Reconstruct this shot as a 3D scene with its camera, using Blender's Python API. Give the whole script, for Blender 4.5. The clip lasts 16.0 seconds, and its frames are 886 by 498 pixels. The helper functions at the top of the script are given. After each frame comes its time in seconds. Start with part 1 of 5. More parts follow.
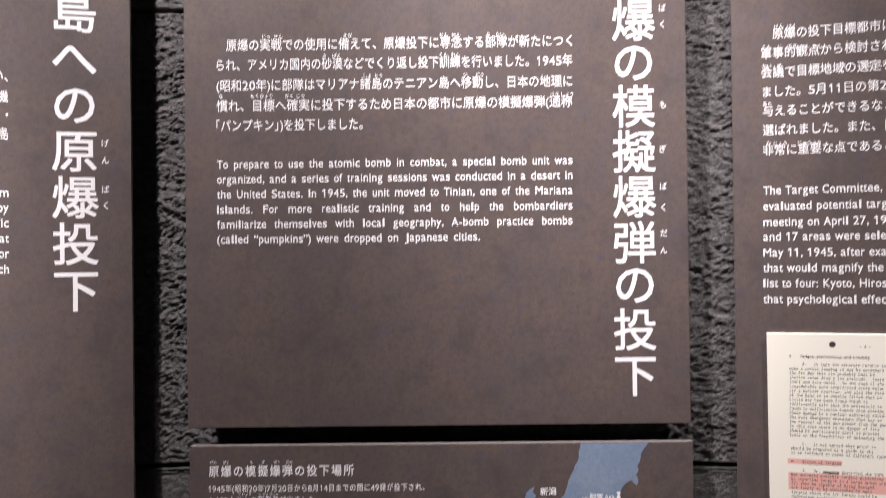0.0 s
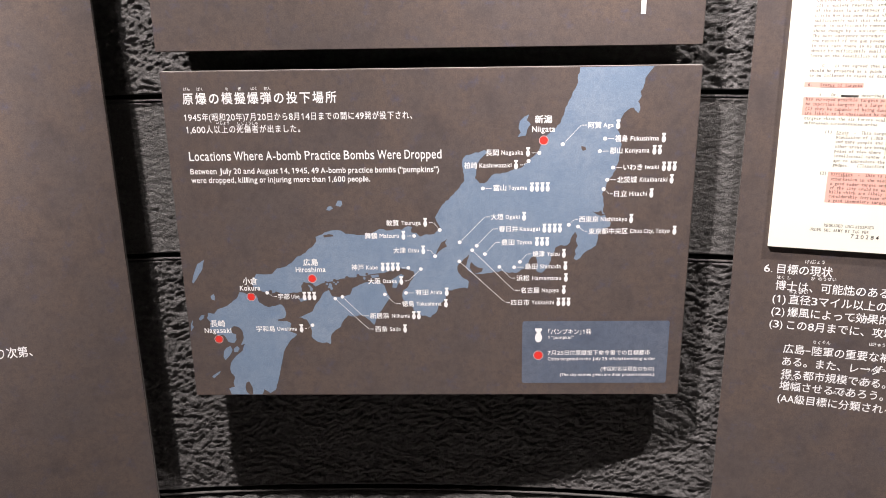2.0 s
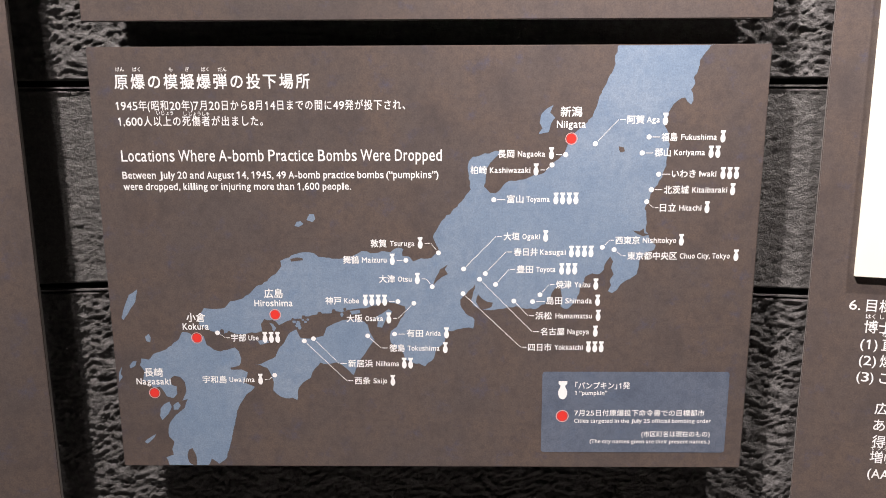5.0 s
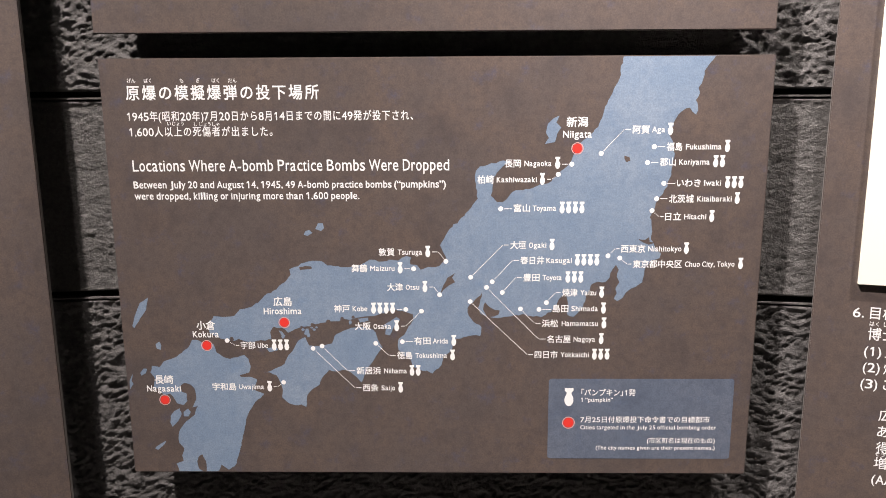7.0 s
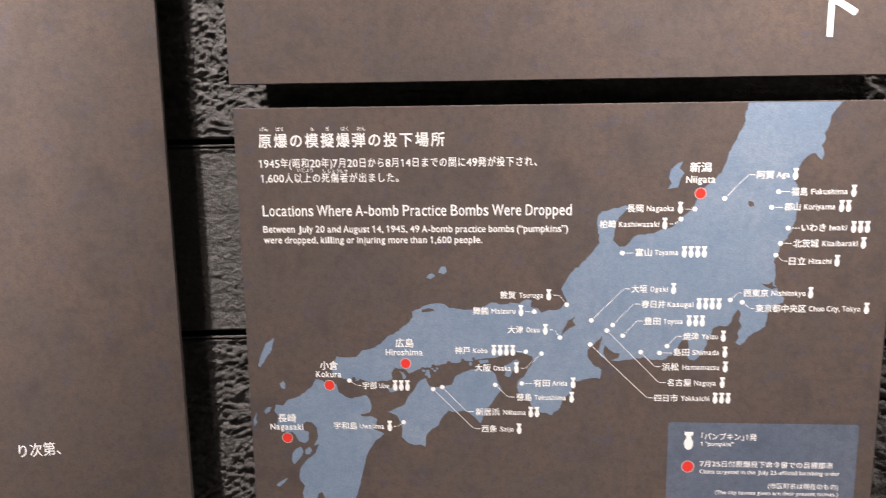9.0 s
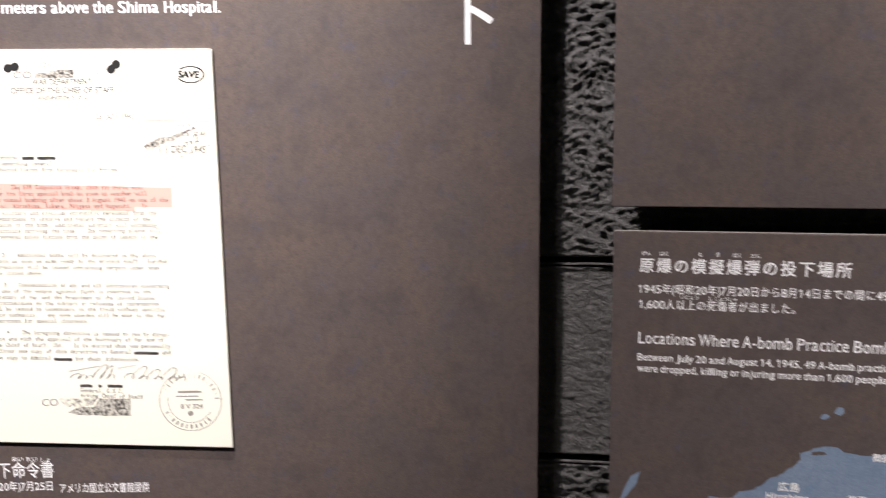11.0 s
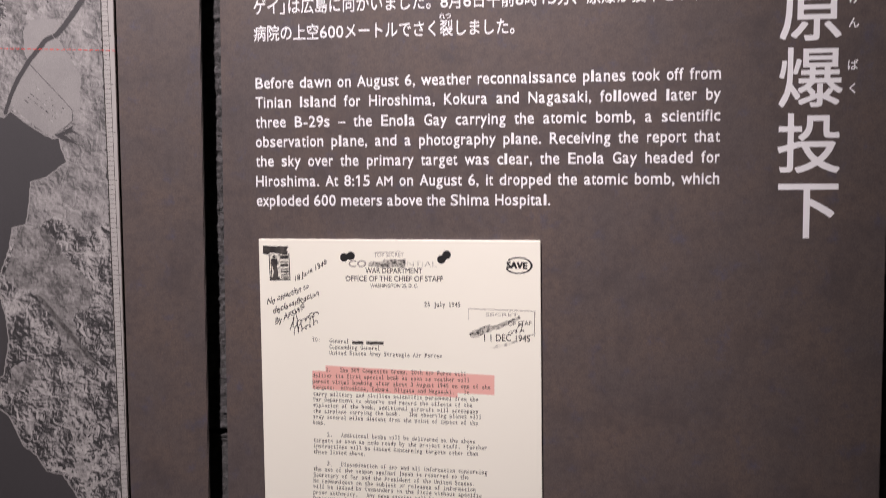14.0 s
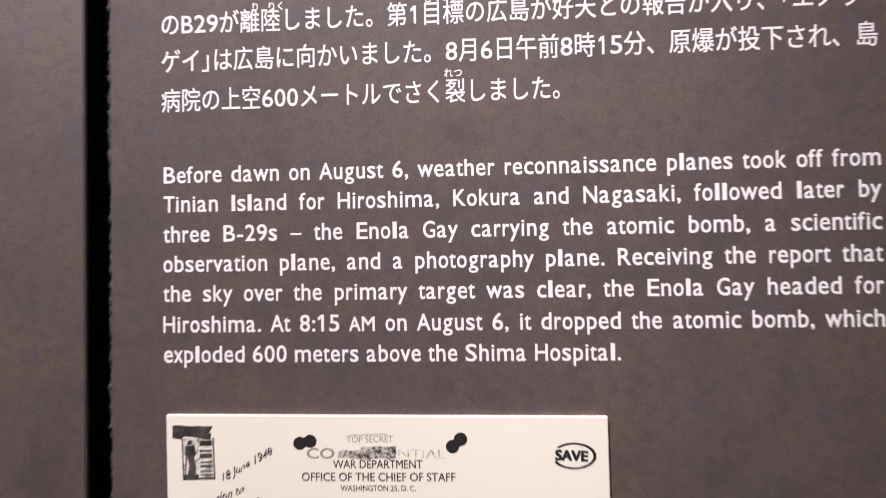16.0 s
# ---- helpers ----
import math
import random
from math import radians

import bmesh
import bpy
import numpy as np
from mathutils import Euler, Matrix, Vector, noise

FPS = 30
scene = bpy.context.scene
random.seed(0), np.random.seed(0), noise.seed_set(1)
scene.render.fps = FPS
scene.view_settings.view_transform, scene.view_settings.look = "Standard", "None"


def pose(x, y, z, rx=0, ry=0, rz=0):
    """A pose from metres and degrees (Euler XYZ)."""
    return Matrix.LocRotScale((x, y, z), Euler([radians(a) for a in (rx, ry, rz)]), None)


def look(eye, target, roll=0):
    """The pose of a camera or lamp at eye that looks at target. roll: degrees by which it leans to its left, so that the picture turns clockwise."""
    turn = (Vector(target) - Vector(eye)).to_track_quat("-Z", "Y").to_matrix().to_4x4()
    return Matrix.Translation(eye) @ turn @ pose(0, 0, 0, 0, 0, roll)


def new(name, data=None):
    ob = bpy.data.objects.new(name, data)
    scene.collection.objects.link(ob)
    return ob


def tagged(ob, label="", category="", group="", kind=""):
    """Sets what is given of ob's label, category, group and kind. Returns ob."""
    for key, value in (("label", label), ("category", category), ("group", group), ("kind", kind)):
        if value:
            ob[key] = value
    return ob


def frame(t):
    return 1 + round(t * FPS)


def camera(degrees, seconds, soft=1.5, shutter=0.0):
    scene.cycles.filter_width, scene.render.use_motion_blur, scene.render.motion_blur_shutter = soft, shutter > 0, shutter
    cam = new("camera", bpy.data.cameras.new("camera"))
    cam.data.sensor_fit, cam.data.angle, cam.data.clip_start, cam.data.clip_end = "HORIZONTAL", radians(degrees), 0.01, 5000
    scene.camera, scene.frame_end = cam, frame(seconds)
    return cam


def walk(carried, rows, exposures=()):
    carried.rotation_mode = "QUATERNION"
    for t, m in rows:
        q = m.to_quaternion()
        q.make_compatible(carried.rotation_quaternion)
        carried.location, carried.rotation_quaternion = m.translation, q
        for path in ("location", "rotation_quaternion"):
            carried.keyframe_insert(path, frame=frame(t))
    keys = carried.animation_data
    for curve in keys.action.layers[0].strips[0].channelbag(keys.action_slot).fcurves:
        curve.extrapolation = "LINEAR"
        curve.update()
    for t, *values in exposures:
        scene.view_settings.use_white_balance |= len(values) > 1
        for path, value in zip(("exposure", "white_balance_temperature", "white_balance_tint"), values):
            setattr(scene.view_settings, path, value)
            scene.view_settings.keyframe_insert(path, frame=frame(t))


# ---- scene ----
SOFT = 0.9
cam = camera(55.71, 16.0, soft=SOFT, shutter=0.4)
PATH = [
    (0.0, -0.0430, 0.0413, 1.4647, 0.63, 0.43, 0.71),
    (0.5, -0.0635, 0.0623, 1.4107, 0.38, -3.52, 0.75),
    (1.0, -0.0567, 0.0950, 1.3412, 0.67, -9.54, 0.57),
    (1.5, -0.0324, 0.1120, 1.3066, 1.03, -15.32, 0.69),
    (2.0, -0.0152, 0.1080, 1.3175, 1.51, -17.68, 0.90),
    (2.5, -0.0218, 0.1008, 1.3008, 1.09, -16.98, 0.48),
    (3.0, -0.0069, 0.0998, 1.3107, 1.78, -17.15, 0.91),
    (3.5, -0.0239, 0.1966, 1.2509, 1.13, -15.01, 0.48),
    (4.0, -0.0295, 0.2989, 1.2077, 0.91, -13.41, 0.44),
    (4.5, -0.0310, 0.3142, 1.2004, 0.87, -12.62, 0.27),
    (7.0, -0.0376, 0.3063, 1.2091, 1.07, -12.32, 0.34),
    (7.5, -0.0403, 0.3022, 1.2063, 1.23, -11.89, 0.28),
    (8.0, -0.0596, 0.2978, 1.2188, 1.47, -12.33, 0.34),
    (10.5, -0.2835, 0.2930, 1.2734, 10.83, -7.67, 0.80),
    (11.0, -0.3739, 0.3126, 1.3099, 12.74, -7.62, 0.45),
    (11.5, -0.4444, 0.3191, 1.3205, 14.61, -6.19, 0.34),
    (12.0, -0.4981, 0.3132, 1.3383, 16.12, -5.73, 0.14),
    (12.5, -0.5262, 0.3044, 1.3698, 18.88, -6.00, 0.19),
    (13.0, -0.5622, 0.2950, 1.3836, 20.60, -5.67, 0.11),
    (13.5, -0.5677, 0.2912, 1.3962, 21.29, -5.15, 0.06),
    (14.0, -0.5637, 0.2758, 1.4321, 21.26, -3.19, 0.17),
    (14.5, -0.5698, 0.2764, 1.4572, 21.53, -0.85, 0.38),
    (15.0, -0.5720, 0.2870, 1.4620, 21.50, 0.32, 0.49),
    (15.5, -0.6341, 0.4154, 1.4668, 20.43, 1.81, 0.66),
    (16.0, -0.6933, 0.5387, 1.4866, 19.14, 1.44, 0.88),
]
# seconds, stops, kelvin, tint
EXPOSURES = [(0, -0.06, 6500, 15), (0.8, 0.27, 6500, 14), (1.6, 1.01, 6700, 10), (2.5, 1.07, 6731, 10), (3.5, 1.08, 6766, 10), (4.5, 1.07, 6800, 10), (7, 1.04, 6950, 10), (8, 1.09, 7000, 10), (10.5, 0.71, 6850, 10), (11, 0.32, 6550, 10), (11.5, 0.00, 6300, 9), (12, -0.39, 6425, 12), (12.5, -0.55, 6550, 14), (13.5, -0.87, 6550, 18), (14.5, -0.77, 6570, 18), (16, -0.80, 6600, 19)]
walk(cam, [(t, pose(x, y, z, 90 + pitch, roll, yaw)) for t, x, y, z, yaw, pitch, roll in PATH], EXPOSURES)

# ---- world and light: a dark exhibition hall lit by ceiling spots above the panels, plus one added fill ----
world = bpy.data.worlds.new("dark_hall")
world.use_nodes = True
world.node_tree.nodes["Background"].inputs[0].default_value = (0.8, 0.85, 1.0, 1)
world.node_tree.nodes["Background"].inputs[1].default_value = 0.045
scene.world = world


def spot(name, eye, target, watts, colour, cone=70, radius=0.03):
    data = bpy.data.lights.new(name, "SPOT")
    data.energy, data.color = watts, colour
    data.spot_size, data.spot_blend, data.shadow_soft_size = radians(cone), 0.9, radius
    ob = new(name, data)
    ob.matrix_world = look(eye, target)
    return ob


WARM = (1.0, 0.92, 0.93)
spot("spot_key", (-0.76, 0.55, 3.0), (0.048, 1.14, 1.01), 288, WARM, 59)
spot("spot_right", (0.96, 0.55, 3.0), (0.393, 1.12, 0.693), 175, WARM, 45)
spot("spot_left", (-0.95, -0.3, 3.0), (-1.12, 1.05, 1.51), 450, WARM, 37)
# added fill with no known fixture, brightens the upper middle panel
spot("fill_middle", (0.158, 0.332, 3.0), (0.134, 1.1, 1.93), 185, WARM, 29)




# ---- materials ----
def material(name, colour, roughness=0.6, metallic=0.0):
    mat = bpy.data.materials.new(name)
    mat.use_nodes = True
    bsdf = mat.node_tree.nodes["Principled BSDF"]
    bsdf.inputs["Base Color"].default_value = (*colour, 1)
    bsdf.inputs["Roughness"].default_value = roughness
    bsdf.inputs["Metallic"].default_value = metallic
    return mat


def nodes_of(mat):
    tree = mat.node_tree
    return tree, tree.nodes["Principled BSDF"]


def coords(tree, kind="Object"):
    return tree.nodes.new("ShaderNodeTexCoord").outputs[kind]


def noise_node(tree, vector, scale, detail=4.0, rough=0.55):
    n = tree.nodes.new("ShaderNodeTexNoise")
    n.inputs["Scale"].default_value, n.inputs["Detail"].default_value, n.inputs["Roughness"].default_value = scale, detail, rough
    tree.links.new(vector, n.inputs["Vector"])
    return n.outputs["Fac"]


def ramp(tree, fac, stops):
    r = tree.nodes.new("ShaderNodeValToRGB")
    el = r.color_ramp.elements
    while len(el) < len(stops):
        el.new(0.5)
    for e, (p, c) in zip(el, stops):
        e.position, e.color = p, (*c, 1)
    tree.links.new(fac, r.inputs[0])
    return r.outputs[0]


def mix(tree, fac, a, b, blend="MIX"):
    m = tree.nodes.new("ShaderNodeMix")
    m.data_type, m.blend_type = "RGBA", blend
    if isinstance(fac, float):
        m.inputs[0].default_value = fac
    else:
        tree.links.new(fac, m.inputs[0])
    for socket, value in ((m.inputs[6], a), (m.inputs[7], b)):
        if isinstance(value, tuple):
            socket.default_value = (*value, 1)
        else:
            tree.links.new(value, socket)
    return m.outputs[2]


def bump(tree, bsdf, height, strength, distance):
    b = tree.nodes.new("ShaderNodeBump")
    b.inputs["Strength"].default_value, b.inputs["Distance"].default_value = strength, distance
    tree.links.new(height, b.inputs["Height"])
    tree.links.new(b.outputs[0], bsdf.inputs["Normal"])


def printed_slate(name, base, blue, rust, dark, rough=0.55):
    """A matt print of a cloudy, fine-grained slate pattern."""
    mat = material(name, base, rough)
    tree, bsdf = nodes_of(mat)
    v = coords(tree)
    cloud = ramp(tree, noise_node(tree, v, 11.0, 9, 0.74), [(0.42, (0, 0, 0)), (0.62, (1, 1, 1))])
    c = mix(tree, cloud, base, rust)
    patch = ramp(tree, noise_node(tree, v, 42.0, 8, 0.74), [(0.55, (0, 0, 0)), (0.68, (1, 1, 1))])
    c = mix(tree, patch, c, blue)
    blotch = ramp(tree, noise_node(tree, v, 24.0, 7, 0.70), [(0.28, (0, 0, 0)), (0.50, (1, 1, 1))])
    c = mix(tree, blotch, dark, c)
    speck = ramp(tree, noise_node(tree, v, 130.0, 6, 0.75), [(0.32, (0.2, 0.2, 0.2)), (0.54, (1, 1, 1))])
    c = mix(tree, speck, dark, c)
    grain = noise_node(tree, v, 600.0, 3, 0.7)
    c = mix(tree, 0.34, c, ramp(tree, grain, [(0.3, (0.2, 0.2, 0.2)), (0.7, (0.8, 0.8, 0.8))]), "OVERLAY")
    tree.links.new(c, bsdf.inputs["Base Color"])
    bump(tree, bsdf, grain, 0.05, 0.0004)
    return mat


SLATE = printed_slate("printed_slate", (0.100, 0.081, 0.075), (0.084, 0.078, 0.104), (0.122, 0.091, 0.076), (0.070, 0.057, 0.056))
LAND = printed_slate("printed_blue_slate", (0.192, 0.266, 0.368), (0.172, 0.254, 0.376), (0.235, 0.302, 0.392), (0.158, 0.226, 0.326))
WHITE = material("white_ink", (0.93, 0.93, 0.93), 0.5)
EDGE = material("board_edge", (0.20, 0.185, 0.175), 0.5)
PAPER = material("paper_print", (0.92, 0.91, 0.78), 0.6)


def rock(name, light, dark, scale, depth):
    mat = material(name, light, 0.75)
    tree, bsdf = nodes_of(mat)
    v = coords(tree)
    c = ramp(tree, noise_node(tree, v, scale, 8, 0.7), [(0.38, dark), (0.62, light)])
    speck = ramp(tree, noise_node(tree, v, 900, 2, 0.5), [(0.70, (0, 0, 0)), (0.78, (1, 1, 1))])
    c = mix(tree, speck, c, (0.35, 0.34, 0.33))
    tree.links.new(c, bsdf.inputs["Base Color"])
    crag = mix(tree, 0.4, noise_node(tree, v, 190, 6, 0.7), noise_node(tree, v, 430, 4, 0.75))
    bump(tree, bsdf, crag, 1.0, depth)
    return mat


ROCK = rock("split_slate", (0.136, 0.131, 0.129), (0.070, 0.067, 0.066), 120, 0.008)
ROCK_FINE = rock("tooled_slate", (0.112, 0.108, 0.104), (0.066, 0.063, 0.061), 260, 0.006)
JOINT = material("dark_joint", (0.012, 0.012, 0.012), 0.9)
# unseen hall surfaces, toned up so they bounce fill light into the shaded stone
BOUNCE_PAINT = material("bounce_paint", (0.66, 0.66, 0.66), 0.8)
CARPET = material("dark_carpet", (0.22, 0.212, 0.205), 0.95)


# ---- mesh helpers ----
def part(name, bm, mat, parent=None, label=""):
    me = bpy.data.meshes.new(name)
    bm.to_mesh(me)
    bm.free()
    me.materials.append(mat)
    ob = new(name, me)
    ob.parent = parent
    return tagged(ob, label)


def box(x0, x1, y0, y1, z0, z1, bevel=0.0):
    bm = bmesh.new()
    bmesh.ops.create_cube(bm, size=1)
    for v in bm.verts:
        v.co = Vector((x0 + (v.co.x + 0.5) * (x1 - x0), y0 + (v.co.y + 0.5) * (y1 - y0), z0 + (v.co.z + 0.5) * (z1 - z0)))
    if bevel:
        bmesh.ops.bevel(bm, geom=bm.edges[:], offset=bevel, segments=2, affect="EDGES")
    return bm


def empty(name, m, label, category, group=""):
    ob = new(name)
    ob.empty_display_size = 0.05
    ob.matrix_world = m
    return tagged(ob, label, category, group)


# ---- the hall: a curved wall of slate courses, closed round behind the camera ----
CENTRE, RADIUS = Vector((-0.155, -1.693, 0)), 2.89
HALL = RADIUS + 0.30
GAPS = [(-0.375, -0.305), (-0.128, -0.062), (0.132, 0.192)]  # strips left open between the panels, in angle


def lattice(u, w, cell, seed):
    """Smooth value noise on arrays u, w with the given cell size."""
    rng = np.random.default_rng(seed)
    table = rng.random((64, 64))
    a, b = u / cell, w / cell
    i, j = np.floor(a).astype(int), np.floor(b).astype(int)
    f, g = a - i, b - j
    f, g = f * f * (3 - 2 * f), g * g * (3 - 2 * g)
    t = lambda p, q: table[p % 64, q % 64]
    return (t(i, j) * (1 - f) + t(i + 1, j) * f) * (1 - g) + (t(i, j + 1) * (1 - f) + t(i + 1, j + 1) * f) * g


def block(name, a0, a1, z0, z1, step, mat, parent, seed, rough):
    """One stone of the curved wall between two angles (0: straight ahead) and heights, with a cleft face."""
    fine = step < 0.004
    nz = max(2, int((z1 - z0) / step))
    stops, a = [a0], a0
    while a < a1 - 0.0005:
        open_strip = any(g0 < a < g1 for g0, g1 in GAPS) or (z0 == 0.6005 and -0.13 < a < 0.19)
        a += (step if open_strip or not fine else 0.012) / RADIUS
        stops.append(a)
    stops[-1] = a1
    na = len(stops) - 1
    ang, zz = np.meshgrid(np.array(stops), np.linspace(z0, z1, nz + 1))
    u = ang * RADIUS + 10.0
    w = zz + 3.0
    bend = 0.012 * (lattice(u, w, 0.024, seed + 7) - 0.5) + 0.007 * (lattice(u, w, 0.009, seed + 8) - 0.5)
    # broken layers: steep undersides and sloping tops, in two sizes, over a slow swell
    layer = lambda c, n, tilt: (lambda p: (p - np.floor(p)) ** 1.5)((w + bend + tilt * u) / c + 2.2 * lattice(u, w, 2.2 * c, seed + n))
    crease = lambda c, n, v: np.abs(lattice(v * 0.8 + bend, w * 1.4 - bend, c, seed + n) - 0.5) * 2
    relief = 0.45 * lattice(u + bend, w, 0.05, seed) + 0.42 * layer(0.017, 1, 0.35) * lattice(u, w, 0.02, seed + 5) + 0.26 * layer(0.009, 2, -0.5) + 0.34 * (1 - crease(0.013, 3, u + 0.5 * w)) + 0.26 * lattice(u, w * 1.3, 0.0055, seed + 4) + 0.16 * lattice(u, w, 0.0036, seed + 6)
    relief = rough * (relief - 0.75)
    edge = np.minimum(np.minimum(zz - z0, z1 - zz), np.minimum(ang - a0, a1 - ang) * RADIUS)
    fall = np.clip(1 - edge / 0.0055, 0, 1)
    r = RADIUS - relief * np.clip(1.6 - 1.6 * fall, 0, 1) - 0.002 * fall + 0.005 * np.clip(3 * fall - 2, 0, 1)
    x, y = CENTRE.x + np.sin(ang) * r, CENTRE.y + np.cos(ang) * r
    front = np.stack([x, y, zz], -1).reshape(-1, 3)
    n = na + 1
    k = np.arange(nz)[:, None] * n + np.arange(na)[None, :]
    quads = np.stack([k, k + 1, k + n + 1, k + n], -1).reshape(-1, 4)
    ring = np.concatenate([np.arange(na), na + n * np.arange(nz), n * nz + np.arange(na, 0, -1), n * np.arange(nz, 0, -1)])
    back = front[ring].copy()
    a = ang.reshape(-1)[ring]
    back[:, 0], back[:, 1] = CENTRE.x + np.sin(a) * (RADIUS + 0.08), CENTRE.y + np.cos(a) * (RADIUS + 0.08)
    base, m = len(front), len(ring)
    s = np.arange(m)
    sides = np.stack([ring[s], base + s, base + (s + 1) % m, ring[(s + 1) % m]], -1)
    me = bpy.data.meshes.new(name)
    me.from_pydata(np.concatenate([front, back]).tolist(), [], quads.tolist() + sides.tolist())
    me.polygons.foreach_set("use_smooth", [True] * len(quads) + [False] * m)
    me.materials.append(mat)
    me.update()
    ob = new(name, me)
    ob.parent = parent
    return ob


def arc_slab(r0, r1, z0, z1, a0, a1, steps):
    bm = bmesh.new()
    cols = []
    for i in range(steps + 1):
        a = a0 + (a1 - a0) * i / steps
        cols.append([bm.verts.new((CENTRE.x + math.sin(a) * r, CENTRE.y + math.cos(a) * r, z)) for r, z in ((r0, z0), (r1, z0), (r1, z1), (r0, z1))])
    for p, q in zip(cols, cols[1:]):
        for j in range(4):
            bm.faces.new((p[j], p[(j + 1) % 4], q[(j + 1) % 4], q[j]))
    bm.faces.new(cols[0][::-1])
    bm.faces.new(cols[-1])
    bmesh.ops.recalc_face_normals(bm, faces=bm.faces)
    return bm


HEIGHT = 3.4
wall = tagged(part("wall_north", arc_slab(RADIUS + 0.012, RADIUS + 0.34, 0, HEIGHT, -1.15, 1.15, 48), JOINT),
              "curved wall of dark split slate in broad courses with thin recessed joints", "wall", kind="structure")
tagged(part("wall_south", arc_slab(HALL, HALL + 0.15, 0, HEIGHT, 1.15, 2 * math.pi - 1.15, 64), BOUNCE_PAINT),
       "plain unseen wall closing the exhibition hall, pale to bounce light", "wall", kind="structure")
tagged(part("floor", box(-4.2, 4.1, -6.0, 2.6, -0.1, 0), CARPET), "dark grey carpeted floor of the hall", "floor", kind="structure")
tagged(part("ceiling", box(-4.2, 4.1, -6.0, 2.6, HEIGHT, HEIGHT + 0.1), BOUNCE_PAINT), "plain unseen ceiling of the hall, pale to bounce light", "ceiling", kind="structure")

# courses: bottom, top, face step, relief, material
COURSES = [(0.0, 0.30, 0.03, 0.010, ROCK), (0.3015, 0.5921, 0.010, 0.010, ROCK), (0.6005, 0.9624, 0.0018, 0.0058, ROCK), (0.9708, 1.1766, 0.0018, 0.0026, ROCK_FINE),
           (1.1850, 1.8015, 0.0018, 0.0068, ROCK), (1.8045, 2.2015, 0.0035, 0.0095, ROCK), (2.206, 2.80, 0.04, 0.010, ROCK), (2.806, HEIGHT, 0.04, 0.010, ROCK)]
JOINTS = [-1.15, -0.80, -0.50, -0.20, 0.24, 0.54, 0.82, 1.15]


def build_wall():
    for row, (z0, z1, step, rough, mat) in enumerate(COURSES):
        for col, (a0, a1) in enumerate(zip(JOINTS, JOINTS[1:])):
            near = 1 < col < 5
            block("stone", a0 + 0.001, a1 - 0.001, z0, z1, step if near else max(step, 0.03), mat, wall, 13 * row + 5 * col, rough)


build_wall()
# the lower stones' dressed lips under the open joints
for top in (0.5944, 0.9648, 1.1790):
    part("lip", arc_slab(RADIUS - 0.0022, RADIUS + 0.014, top - 0.0016, top, -1.15, 1.15, 160), ROCK_FINE, wall)


# ---- panels ----
def stand(x, y, degrees):
    """The frame of a panel: x along its face, y into the wall, z up, through a point of its face."""
    return pose(x, y, 0, 0, 0, degrees)


MID = stand(0, 1.14, 0)
LEFT = stand(-0.475, 1.1365, 13.73)
RIGHT = stand(0.33, 1.1491, -15.2)
FAR = stand(-1.1139, 1.0026, 28.6)


def board(parent, u0, u1, z0, z1, depth):
    """A printed face on a board whose edges are coloured paler to strengthen their highlight."""
    ob = part("board", box(u0, u1, 0, depth, z0, z1, 0.0009), SLATE, parent)
    ob.data.materials.append(EDGE)
    for f in ob.data.polygons:
        f.material_index = 0 if f.normal.y < -0.9 else 1
    return ob


mid_panel = empty("text_panel", MID, "dark slate-printed text panel with white title, hung on the stone wall", "panel", "exhibit panels")
board(mid_panel, -0.393, 0.266, 1.2415, 2.15, 0.010)
map_panel = empty("map_panel", MID, "dark slate-printed panel with a pale blue map of Japan", "panel", "exhibit panels")
board(map_panel, -0.391, 0.268, 0.779, 1.218, 0.010)
left_panel = empty("text_panel", LEFT, "tall dark slate-printed panel with white text and a letter", "panel", "exhibit panels")
board(left_panel, -0.6232, 0.0121, 0.45, 2.15, 0.010)
right_panel = empty("text_panel", RIGHT, "tall dark slate-printed panel with white text and a typed page", "panel", "exhibit panels")
board(right_panel, -0.0015, 0.65, 0.45, 2.15, 0.010)
far_panel = empty("photo_panel", FAR, "tall dark slate-printed panel carrying an aerial photograph", "panel", "exhibit panels")
board(far_panel, -0.65, -0.0006, 0.45, 2.15, 0.010)


import functools

# ---- print: flat ink shapes lying on a board ----
INK = -0.00006
KEY_DEPTH = -0.00014
DOC = -0.00506


def worn_ink(name, dark, pale):
    """Ink that came out unevenly from letter to letter."""
    mat = material(name, dark, 0.7)
    tree, bsdf = nodes_of(mat)
    v = coords(tree)
    c = ramp(tree, noise_node(tree, v, 150, 4, 0.7), [(0.42, dark), (0.72, pale)])
    tree.links.new(c, bsdf.inputs["Base Color"])
    return mat


BLACK = worn_ink("typewriter_ink", (0.022, 0.020, 0.018), (0.12, 0.11, 0.095))
BLOTCH = material("smudged_stamp_ink", (0.2, 0.2, 0.2), 0.7)
tree, bsdf = nodes_of(BLOTCH)
tree.links.new(ramp(tree, noise_node(tree, coords(tree), 330, 5, 0.75), [(0.42, (0.03, 0.028, 0.026)), (0.56, (0.62, 0.60, 0.52))]), bsdf.inputs["Base Color"])
FAINT = material("smudged_faint_ink", (0.5, 0.5, 0.5), 0.7)
tree, bsdf = nodes_of(FAINT)
tree.links.new(ramp(tree, noise_node(tree, coords(tree), 260, 5, 0.75), [(0.36, (0.16, 0.15, 0.13)), (0.54, (0.84, 0.83, 0.71))]), bsdf.inputs["Base Color"])
STAMP_GREY = material("faded_stamp_ink", (0.30, 0.28, 0.25), 0.7)
PINK = material("pink_highlighter", (0.85, 0.47, 0.40), 0.6)
RED = material("red_ink", (0.80, 0.045, 0.035), 0.5)
